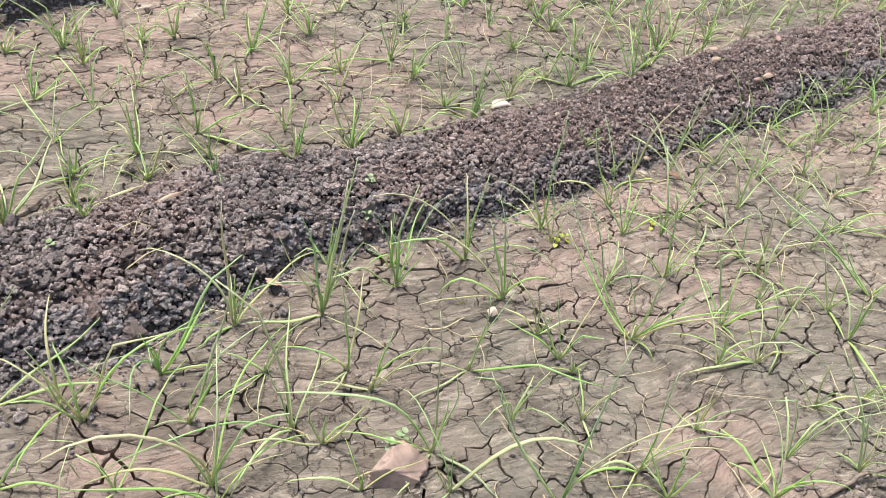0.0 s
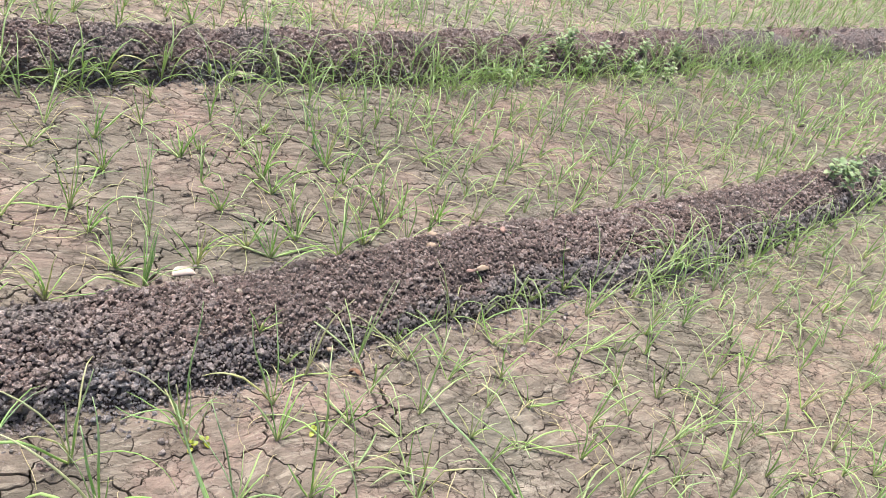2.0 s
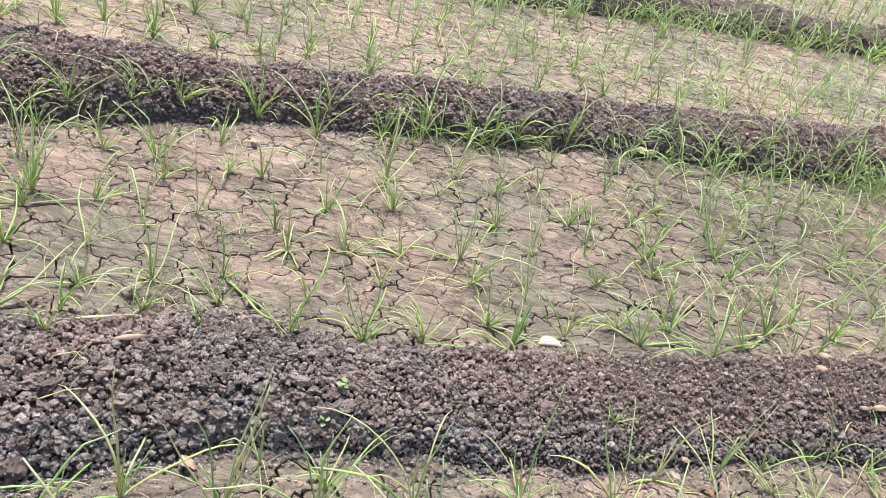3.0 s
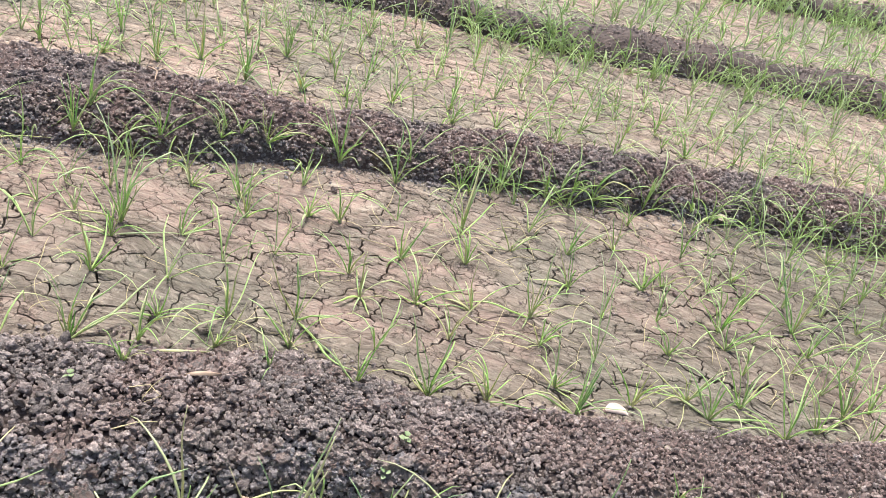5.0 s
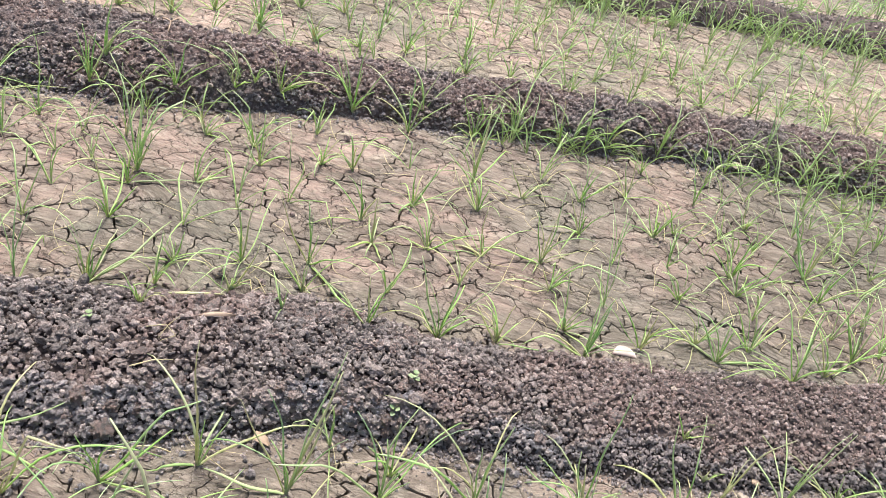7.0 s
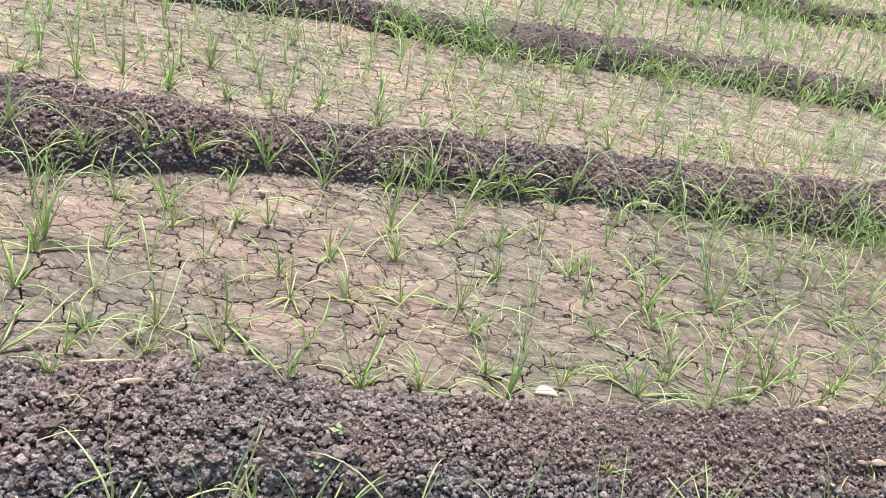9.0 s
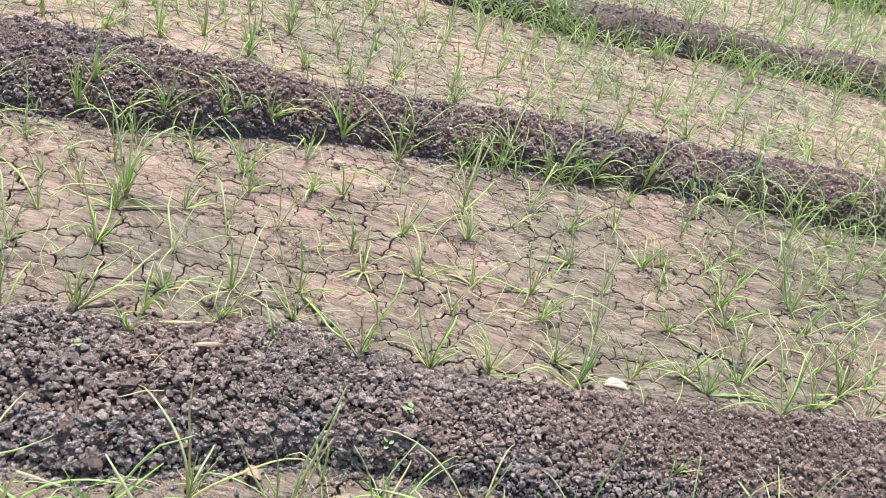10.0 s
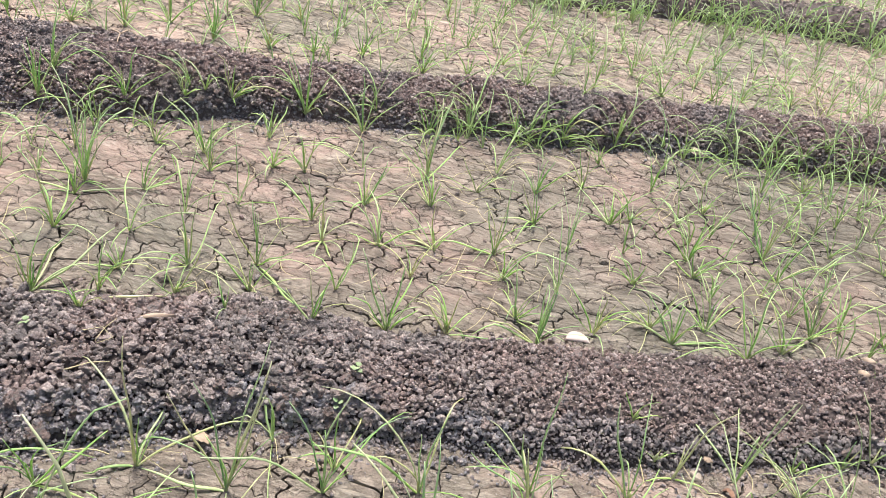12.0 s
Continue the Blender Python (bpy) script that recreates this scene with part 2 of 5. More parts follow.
class Heap:
    """Gathers many small meshes into one."""

    def __init__(self):
        self.v, self.f, self.n = [], [], 0

    def add(self, v, f):
        self.v.append(v)
        self.f.append(f + self.n)
        self.n += len(v)

    def mesh(self, name, material, smooth=False):
        return fill(name, np.concatenate(self.v), np.concatenate(self.f), material, smooth)


def rough(x, y, size, seed=0.0):
    return noise.noise(Vector((x / size, y / size, seed)))


# ---- the lie of the land ----
# Each bank: the line of its foot and the line of its back edge, as (x, y), and its height.
BANKS = {
    "A": ([(-5.2, -2.75), (-3.6, -2.0), (-1.04, -0.78), (-0.78, -0.68), (-0.5, -0.5), (-0.26, -0.44), (0.15, -0.33), (0.44, -0.21), (1.0, 0.0),
           (1.46, 0.12), (1.98, 0.33), (2.9, 0.76), (4.34, 1.45), (6.41, 2.4), (15.0, 6.42)],
          [(-5.2, -2.35), (-3.6, -1.6), (-1.08, -0.40), (-0.66, -0.2), (-0.37, -0.19), (0.0, -0.05), (0.4, 0.09), (0.85, 0.27), (1.33, 0.44),
           (2.26, 0.8), (2.83, 1.03), (3.93, 1.52), (5.8, 2.42), (15.0, 6.72)], 0.08),
    "B": ([(-5.2, -1.35), (-4.0, -0.8), (-1.54, 0.23), (-1.24, 0.39), (-0.93, 0.57), (-0.43, 0.78), (0.2, 1.02), (0.62, 1.14), (1.04, 1.31),
           (1.42, 1.48), (2.61, 1.96), (5.39, 3.24), (15.0, 7.77)],
          [(-5.2, -0.85), (-4.0, -0.3), (-1.81, 0.65), (-1.43, 0.76), (-1.06, 0.81), (-0.86, 0.94), (-0.38, 1.10), (0.07, 1.29), (0.59, 1.5),
           (0.94, 1.63), (1.97, 2.09), (3.28, 2.7), (6.07, 4.0), (15.0, 8.17)], 0.105),
    "C": ([(-5.2, 0.15), (-4.0, 0.7), (-1.1, 1.96), (-0.21, 2.2), (0.31, 2.43), (0.87, 2.6), (1.36, 2.78), (5.0, 4.45), (15.0, 9.07)],
          [(-5.2, 0.55), (-4.0, 1.1), (-0.53, 2.46), (0.0, 2.72), (0.44, 2.82), (0.89, 3.02), (1.41, 3.13), (5.0, 4.8), (15.0, 9.47)], 0.09),
    "D": ([(-5.2, 1.8), (-4.0, 2.3), (1.0, 4.22), (2.0, 4.68), (15.0, 10.67)], [(-5.2, 2.15), (-4.0, 2.65), (1.0, 4.55), (2.0, 5.0), (15.0, 11.07)], 0.09),
    "O": ([(-4.5, -3.0), (-3.0, -2.55), (0.0, -1.68), (0.66, -1.46), (1.08, -1.3), (1.5, -1.2), (2.3, -1.0), (2.8, -0.87), (6.5, 0.55)],
          [(-4.5, -2.6), (-3.0, -2.15), (0.0, -1.3), (0.66, -1.07), (1.08, -0.9), (1.5, -0.77), (2.3, -0.58), (2.8, -0.45), (6.5, 0.95)], 0.042),
}
BANKS = {k: (np.array(f).T, np.array(b).T, h) for k, (f, b, h) in BANKS.items()}
RISE = ((-0.06, 0.0, 0.06, 0.16, 0.28, 0.42, 0.62, 0.84, 0.96, 1.07), (-0.4, 0.0, 0.36, 0.70, 0.92, 1.0, 0.93, 0.7, 0.35, -0.4))


def lines(key, x):
    foot, back, h = BANKS[key]
    wave = ord(key) * 3.7
    return (np.interp(x, *foot) + 0.028 * rough(x, wave, 0.13, 1.0) + 0.012 * rough(x, wave, 0.045, 2.0),
            np.interp(x, *back) + 0.022 * rough(x, wave, 0.15, 4.0) + 0.010 * rough(x, wave, 0.05, 6.0), h)


def across(key, x, y):
    f, b, h = lines(key, x)
    return (y - f) / (b - f)


def mud_level(x, y):
    return 0.012 * rough(x, y, 0.55, 3.0) + 0.006 * rough(x, y, 0.2, 5.0) + 0.002 * rough(x, y, 0.07, 8.0)


def bank_level(key, x, v):
    f, b, h = lines(key, x)
    y = f + v * (b - f)
    lift = h * (1.0 + 0.35 * rough(x, y, 0.35, 11.0))
    return y, float(np.interp(v, *RISE)) * lift + 0.014 * rough(x, y, 0.08, 2.0) + 0.006 * rough(x, y, 0.03, 4.0) + 0.005 * rough(x, y, 0.014, 9.0)


def level(x, y):
    for key in BANKS:
        v = across(key, x, y)
        if 0.0 < v < 1.0:
            return max(bank_level(key, x, v)[1], mud_level(x, y))
    return mud_level(x, y)


def on_bank(x, y, margin=0.0):
    return any(-margin < across(key, x, y) < 1 + margin for key in BANKS)


# ---- ground ----
PLATES = (-2.4, 3.1, -1.3, 2.95)      # the stretch where single mud plates are built


def graded(lo, hi, fine_lo, fine_hi, step):
    a = list(np.arange(fine_lo, fine_hi, step))
    d, x = step, fine_hi
    while x < hi:
        a.append(x)
        d *= 1.35
        x += d
    a.append(hi)
    d, x = step, fine_lo
    while x > lo:
        d *= 1.35
        x -= d
        a.insert(0, max(x, lo))
    return a


def build_ground():
    xs, ys = graded(-400, 400, -3.2, 13.0, 0.1), graded(-400, 400, -2.2, 9.0, 0.1)
    v = []
    for y in ys:
        for x in xs:
            inside = PLATES[0] + 0.1 < x < PLATES[1] - 0.1 and PLATES[2] + 0.1 < y < PLATES[3] - 0.1
            v.append((x, y, -0.034 if inside else mud_level(x, y) - 0.004))
    n = len(xs)
    i = np.arange((len(ys) - 1) * n).reshape(-1, n)[:, :-1].ravel()
    f = np.concatenate([np.stack([i, i + 1, i + n + 1], 1), np.stack([i, i + n + 1, i + n], 1)])
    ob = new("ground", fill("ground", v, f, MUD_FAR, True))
    return tagged(ob, "pinkish brown dried mud of an irrigated field, cracked", "ground", kind="structure")


ground = build_ground()


# ---- banks of loose soil ----
ICO = bmesh.new()
bmesh.ops.create_icosphere(ICO, subdivisions=1, radius=1.0)
ICO_V = np.array([v.co for v in ICO.verts])
ICO_F = np.array([[v.index for v in f.verts] for f in ICO.faces])
ICO.free()
ICO = bmesh.new()
bmesh.ops.create_icosphere(ICO, subdivisions=2, radius=1.0)
ICO2_V = np.array([v.co for v in ICO.verts])
ICO2_F = np.array([[v.index for v in f.verts] for f in ICO.faces])
ICO.free()


def lump(rng, base, jag=0.22):
    """One crumbly clod shape of unit size."""
    s = rng.uniform(0, 90)
    out = []
    for p in base:
        q = Vector(p)
        d = 0.8 + 0.35 * noise.noise(q * 0.9 + Vector((s, 0, 0))) + 0.75 * abs(noise.noise(q * 1.9 + Vector((0, s, 0)))) + jag * noise.noise(q * 3.4 + Vector((0, 0, s))) + 0.8 * jag * noise.noise(q * 7.0 + Vector((s, s, 0)))
        out.append(q * d)
    v = np.array(out)
    for _ in range(4):      # flat broken faces
        n = rng.normal(0, 1, 3)
        n /= np.linalg.norm(n)
        v -= np.outer(np.maximum(0.0, v @ n - rng.uniform(0.6, 0.95)), n)
    v *= 1.08
    return v * np.array([rng.uniform(0.85, 1.2), rng.uniform(0.8, 1.1), rng.uniform(0.6, 0.9)])


rng = np.random.default_rng(7)
ICO = bmesh.new()
bmesh.ops.create_icosphere(ICO, subdivisions=3, radius=1.0)
ICO3_V = np.array([v.co for v in ICO.verts])
ICO3_F = np.array([[v.index for v in f.verts] for f in ICO.faces])
ICO.free()
LUMPS = [lump(rng, ICO2_V if i < 14 else ICO_V, 0.42) for i in range(28)]
FINE_LUMPS, PLAIN_LUMPS = LUMPS[:14], LUMPS[14:]
OCT_V = np.array([(1, 0, 0), (0, 1, 0), (-1, 0, 0), (0, -1, 0), (0, 0, 1), (0, 0, -1)], float)
OCT_F = np.array([(0, 1, 4), (1, 2, 4), (2, 3, 4), (3, 0, 4), (1, 0, 5), (2, 1, 5), (3, 2, 5), (0, 3, 5)])
FAR_LUMPS = [lump(rng, OCT_V, 0.3) * 1.15 for i in range(14)]


def turn_matrix(rng):
    a, b, c = rng.uniform(0, 2 * math.pi), rng.uniform(-1.2, 1.2), rng.uniform(-1.2, 1.2)
    return np.array(Euler((b, c, a)).to_matrix())


def crumb_size(key, x, rng):
    """Coarser clods where the bank was freshly heaped, finer where it has slaked."""
    coarse = float(np.interp(x, (-0.45, 0.15, 0.8, 1.4), (1.0, 0.64, 0.68, 0.95))) if key == "A" else 0.9
    return coarse * 0.0036 * math.exp(rng.normal(0, 0.40))


def build_bank(key, stretches, label):
    """stretches: from x, to x, step of the core, number of clods, their growth in size."""
    rng = np.random.default_rng(ord(key))
    v, f, heap, face, singles, base = [], [], Heap(), Heap(), [], 0
    for x0, x1, step, clods, grow in stretches:
        xs = np.arange(x0, x1 + step * 0.5, step)
        vs = np.linspace(-0.08, 1.07, 56 if step < 0.01 else 40 if step < 0.02 else 22)
        for x in xs:
            for u in vs:
                y, z = bank_level(key, float(x), float(u))
                knob = noise.voronoi(Vector((x, y, z)) * 90.0)[0][0] if step < 0.02 else 0.4
                v.append((x, y, z + 0.006 * (0.45 - knob) - (0.009 - 0.004 * min(1.0, max(0.0, (x + 0.45) / 0.6)) if key == "A" else 0.004)))
        n = len(vs)
        i = base + np.arange((len(xs) - 1) * n).reshape(-1, n)[:, :-1].ravel()
        f += [np.stack([i, i + n, i + n + 1], 1), np.stack([i, i + n + 1, i + 1], 1)]
        base += len(xs) * n
        for _ in range(clods):
            x = rng.uniform(x0, x1)
            u = (rng.uniform(-0.04, 1.03) if rng.random() < 0.7 else rng.uniform(-0.04, 0.2)) + rng.normal(0, 0.02)
            r = crumb_size(key, x, rng) * grow
            y, z = bank_level(key, x, u)
            if u < 0.02 or u > 0.98:
                z = max(z, mud_level(x, y))
                r *= 0.75
            if rng.random() < 0.05:      # strewn out over the mud
                u = -abs(rng.normal(0, 0.16)) if rng.random() < 0.6 else 1.0 + abs(rng.normal(0, 0.1))
                y, z = bank_level(key, x, u)
                z = mud_level(x, y)
            full = r > (0.0080 if key == "A" else 0.011 if key == "O" else 0.0095) and step < 0.02
            lumps = FAR_LUMPS if step >= 0.025 else FINE_LUMPS if full else PLAIN_LUMPS
            k = int(rng.integers(len(lumps)))
            if key in "ABO" and full and r > 0.0105 and (-0.9 < x < 0.9 or key != "A") and len(singles) < 280:
                singles.append((k % len(FINE_LUMPS), r, x, y, z))
                continue
            shape, faces = lumps[k] @ turn_matrix(rng).T, OCT_F if step >= 0.025 else ICO2_F if full else ICO_F
            faces = faces[shape[faces, 2].mean(1) > -0.1]      # what is sunk in the soil is left out
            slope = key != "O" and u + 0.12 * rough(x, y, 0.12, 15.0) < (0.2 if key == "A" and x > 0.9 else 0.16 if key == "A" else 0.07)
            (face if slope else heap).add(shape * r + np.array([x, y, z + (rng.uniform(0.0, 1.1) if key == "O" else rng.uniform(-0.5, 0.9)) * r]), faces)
    # the dark core colour stands in for shade between the clods
    ob = new("earth_bank", fill("earth_bank", v, np.concatenate(f), DUSTY_CORE if key == "O" else SOIL_CORE if key == "B" else GAP_SHADE))
    tagged(ob, label, "earth bank", "banks between the beds", "structure")
    tagged(part("clod_cover", heap.mesh("clod_cover", DUSTY if key == "O" else SOIL), ob), kind="stuff")
    if key != "O":
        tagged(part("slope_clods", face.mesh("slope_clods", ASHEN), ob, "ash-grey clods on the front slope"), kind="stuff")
    return ob, singles


bank_a, big_clods = build_bank("A", [(-4.4, -2.2, 0.05, 1200, 2.6), (-2.2, -1.2, 0.03, 2500, 1.5), (-1.2, 1.7, 0.008, 43000, 1.24), (1.7, 2.5, 0.018, 5500, 1.1), (2.5, 3.6, 0.025, 4500, 1.4),
                                     (3.6, 13.5, 0.06, 4500, 2.8)], "dark crumbly soil bank with white dry leaf on its edge")
bank_b, clods_b = build_bank("B", [(-4.8, -2.8, 0.05, 1000, 2.8), (-2.8, -1.9, 0.03, 1500, 1.6), (-1.9, 1.5, 0.014, 24000, 1.3), (1.5, 3.6, 0.035, 5000, 1.7),
                             (3.6, 13.0, 0.06, 3000, 3.0)], "dark crumbly soil bank with grass along its foot")
bank_c, _ = build_bank("C", [(-4.8, -2.4, 0.06, 1000, 3.0), (-2.4, 3.5, 0.035, 9000, 1.55), (3.5, 10.0, 0.08, 1800, 3.2)], "dark soil bank overgrown by green grass")
bank_d, _ = build_bank("D", [(-4.8, 10.0, 0.08, 3000, 3.3)], "distant low dark soil bank among seedlings")
bank_o, clods_o = build_bank("O", [(-3.6, 0.2, 0.05, 1200, 2.4), (0.2, 3.0, 0.014, 22000, 1.3), (3.0, 5.5, 0.05, 2500, 2.0)], "low greyish soil bank with small broad-leaved weeds")


# ---- cracked mud plates ----
def clip(poly, p, n):
    out = []
    for a, b in zip(poly, poly[1:] + poly[:1]):
        da, db = (a[0] - p[0]) * n[0] + (a[1] - p[1]) * n[1], (b[0] - p[0]) * n[0] + (b[1] - p[1]) * n[1]
        if da <= 0:
            out.append(a)
        if da * db < 0:
            t = da / (da - db)
            out.append((a[0] + t * (b[0] - a[0]), a[1] + t * (b[1] - a[1])))
    return out


STRETCH = 1.35


def to_flow(x, y):
    c, s = math.cos(BED_TURN), math.sin(BED_TURN)
    return (x * c + y * s) / STRETCH, -x * s + y * c


def from_flow(a, b):
    c, s = math.cos(BED_TURN), math.sin(BED_TURN)
    a *= STRETCH
    return a * c - b * s, a * s + b * c


def wiggle(a, b):
    """Bends a crack between two corners, the same from either side."""
    flip = a > b
    if flip:
        a, b = b, a
    length = math.hypot(b[0] - a[0], b[1] - a[1])
    n = max(1, min(8, int(length / 0.0085)))
    nx, ny = -(b[1] - a[1]) / (length + 1e-9), (b[0] - a[0]) / (length + 1e-9)
    pts = []
    for i in range(n + 1):
        t = i / n
        x, y = a[0] + t * (b[0] - a[0]), a[1] + t * (b[1] - a[1])
        d = (0.021 * rough(x, y, 0.035, 21.0) + 0.015 * rough(x, y, 0.012, 23.0)) * min(1.0, 4 * t * (1 - t) + 0.25 * (0 < i < n))
        pts.append((x + nx * d, y + ny * d))
    return pts[::-1] if flip else pts


def crack_width(x, y):
    w = rough(x, y, 0.16, 31.0) + 0.5 * rough(x, y, 0.05, 33.0)
    east = x - (0.4 if y > 0.42 * x - 0.2 else 1.15)      # the silt hardly split at the east end
    return (0.0022 + 0.0068 * max(0.0, w + 0.12) ** 1.15) * min(1.0, max(0.25, 1.0 - 0.8 * east))


def plate_mesh(poly, cx, cy):
    rim = []
    for a, b in zip(poly, poly[1:] + poly[:1]):
        rim += wiggle(a, b)[:-1]
    top, inner, low = [], [], []
    curl = 0.003 * (0.5 + rough(cx, cy, 0.11, 41.0))
    for x, y in rim:
        dx, dy = cx - x, cy - y
        d = math.hypot(dx, dy) + 1e-9
        w = min(0.5 * crack_width(x, y), 0.3 * d)
        x, y = x + dx / d * w, y + dy / d * w
        z = mud_level(x, y)
        low.append((x, y, -0.036))
        top.append((x, y, z + curl - 0.0022))
        k = min(0.007, 0.35 * d)
        inner.append((x + dx / d * k, y + dy / d * k, mud_level(x + dx / d * k, y + dy / d * k) + curl * 0.8))
    n = len(rim)
    v = low + top + inner + [(cx, cy, mud_level(cx, cy))]
    f = []
    for i in range(n):
        j = (i + 1) % n
        f += [(i, j, n + j), (i, n + j, n + i), (n + i, n + j, 2 * n + j), (n + i, 2 * n + j, 2 * n + i), (2 * n + i, 2 * n + j, 3 * n)]
    return np.array(v), np.array(f)


def build_plates():
    rng = np.random.default_rng(11)
    cell = 0.062
    corners = [to_flow(x, y) for x in PLATES[:2] for y in PLATES[2:]]
    a0, a1 = min(c[0] for c in corners), max(c[0] for c in corners)
    b0, b1 = min(c[1] for c in corners), max(c[1] for c in corners)
    grid = {}
    for i in range(int((a1 - a0) / cell) + 1):
        for j in range(int((b1 - b0) / cell) + 1):
            if rng.random() < 0.12:
                continue
            grid[i, j] = (a0 + (i + rng.uniform(0.02, 0.98)) * cell, b0 + (j + rng.uniform(0.02, 0.98)) * cell)
    heap, near = Heap(), []
    for (i, j), (a, b) in grid.items():
        x, y = from_flow(a, b)
        if not (PLATES[0] < x < PLATES[1] and PLATES[2] < y < PLATES[3]):
            continue
        if on_bank(x, y, -0.12):
            continue
        poly = [(a - 0.2, b - 0.2), (a + 0.2, b - 0.2), (a + 0.2, b + 0.2), (a - 0.2, b + 0.2)]
        for di in range(-3, 4):
            for dj in range(-3, 4):
                o = grid.get((i + di, j + dj))
                if o and (di or dj):
                    poly = clip(poly, ((a + o[0]) / 2, (b + o[1]) / 2), (o[0] - a, o[1] - b))
        poly = [from_flow(round(p, 7), round(q, 7)) for p, q in poly]
        poly = [(round(p, 6), round(q, 6)) for p, q in poly]
        if len(poly) < 3:
            continue
        cx, cy = sum(p for p, q in poly) / len(poly), sum(q for p, q in poly) / len(poly)
        v, f = plate_mesh(poly, cx, cy)
        if -0.75 < cx < 0.95 and -1.05 < cy < -0.05 and len(near) < 300:
            near.append((v, f))
        else:
            heap.add(v, f)
    return heap, near


plates, near_plates = build_plates()
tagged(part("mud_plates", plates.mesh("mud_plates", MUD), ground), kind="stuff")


# ---- onion seedlings ----
def blade(length, lean, bend, az, radius, sides=5, segs=9, kink=None, twist=0.0):
    """A tapered, drooping tube of a leaf that starts at the origin."""
    p, th, ph = Vector((0, 0, -0.004)), lean, az
    spine = []
    for i in range(segs + 1):
        t = i / segs
        spine.append((p.copy(), th, ph))
        th = lean + bend * t ** 1.4 + (kink[1] if kink and t > kink[0] else 0.0)
        ph = az + twist * t
        th += 0.07 * math.sin(9.0 * t + az * 5.0 + length * 90.0)
        ph += 0.11 * math.sin(7.0 * t + az * 3.0 + length * 60.0)
        p = p + Vector((math.sin(th) * math.cos(ph), math.sin(th) * math.sin(ph), math.cos(th))) * (length / segs)
        p.z = max(p.z, 0.004)
    v, f = [], []
    for i, (q, th, ph) in enumerate(spine):
        t = i / segs
        r = radius * (0.85 + 0.5 * t if t < 0.3 else 1.0 - 0.72 * ((t - 0.3) / 0.7) ** 1.8)
        side = Vector((-math.sin(ph), math.cos(ph), 0))
        up = Vector((-math.cos(th) * math.cos(ph), -math.cos(th) * math.sin(ph), math.sin(th)))
        for k in range(sides):
            w = 2 * math.pi * k / sides
            v.append(q + side * (r * math.cos(w)) + up * (0.55 * r * math.sin(w)))
    for i in range(segs):
        for k in range(sides):
            a, b = i * sides + k, i * sides + (k + 1) % sides
            f += [(a, b, b + sides), (a, b + sides, a + sides)]
    v.append(spine[-1][0])
    f += [(segs * sides + k, segs * sides + (k + 1) % sides, len(v) - 1) for k in range(sides)]
    return np.array([tuple(c) for c in v]), np.array(f)


def blade_habits(rng, vigour=1.0):
    """The leaves of one seedling: some upright, some arching over, one or two yellowed and lying down."""
    n = int(rng.integers(5, 9))
    az = rng.uniform(0, 2 * math.pi)
    out = []
    for i in range(n):
        az += 2 * math.pi / n + rng.normal(0, 0.5)
        kind = rng.random()
        if kind < 0.42:
            lean, bend = rng.uniform(0.03, 0.35), rng.uniform(0.1, 1.2)
        elif kind < 0.8:
            lean, bend = rng.uniform(0.25, 0.85), rng.uniform(0.9, 2.1)
        else:
            lean, bend = rng.uniform(0.75, 1.2), rng.uniform(0.4, 1.0)
        kink = (rng.uniform(0.4, 0.8), rng.uniform(0.4, 1.3)) if rng.random() < 0.3 else None
        out.append(dict(length=vigour * rng.uniform(0.10, 0.26), lean=lean, bend=bend, az=az, radius=rng.uniform(0.0012, 0.0024),
                        kink=kink, twist=rng.normal(0, 0.5), dry=kind > 0.8 or rng.random() < 0.2))
    return out


def onion_seedling(rng, label):
    root = tagged(new("onion_seedling"), label, "seedling", "seedlings in the beds")
    for h in blade_habits(rng):
        dry = h.pop("dry")
        v, f = blade(**h)
        part("leaf", fill("leaf", v, f, ONION_YELLOW if dry else ONION, True), root, "yellowed drooping leaf" if dry else "")
    collar = FINE_LUMPS[0][:, :] * np.array([0.003, 0.003, 0.014]) + np.array([0, 0, 0.008])
    part("sheath", fill("sheath", collar, ICO2_F, ONION_YELLOW, True), root, "pale green sheath at the soil")
    return root


rng = np.random.default_rng(23)
KINDS = [onion_seedling(rng, "young onion plant with thin arching green leaves") for _ in range(16)]
used = set()


def plant(x, y, rng, size=1.0):
    i = int(rng.integers(len(KINDS)))
    m = pose(x, y, level(x, y), 0, 0, rng.uniform(0, 360)) @ Matrix.Scale(size * rng.uniform(0.85, 1.2), 4)
    if i not in used:
        used.add(i)
        KINDS[i].matrix_basis = m
        return KINDS[i]
    ob = copy_thing(KINDS[i], m)
    ob.scale = m.to_scale()
    return ob


taken = []


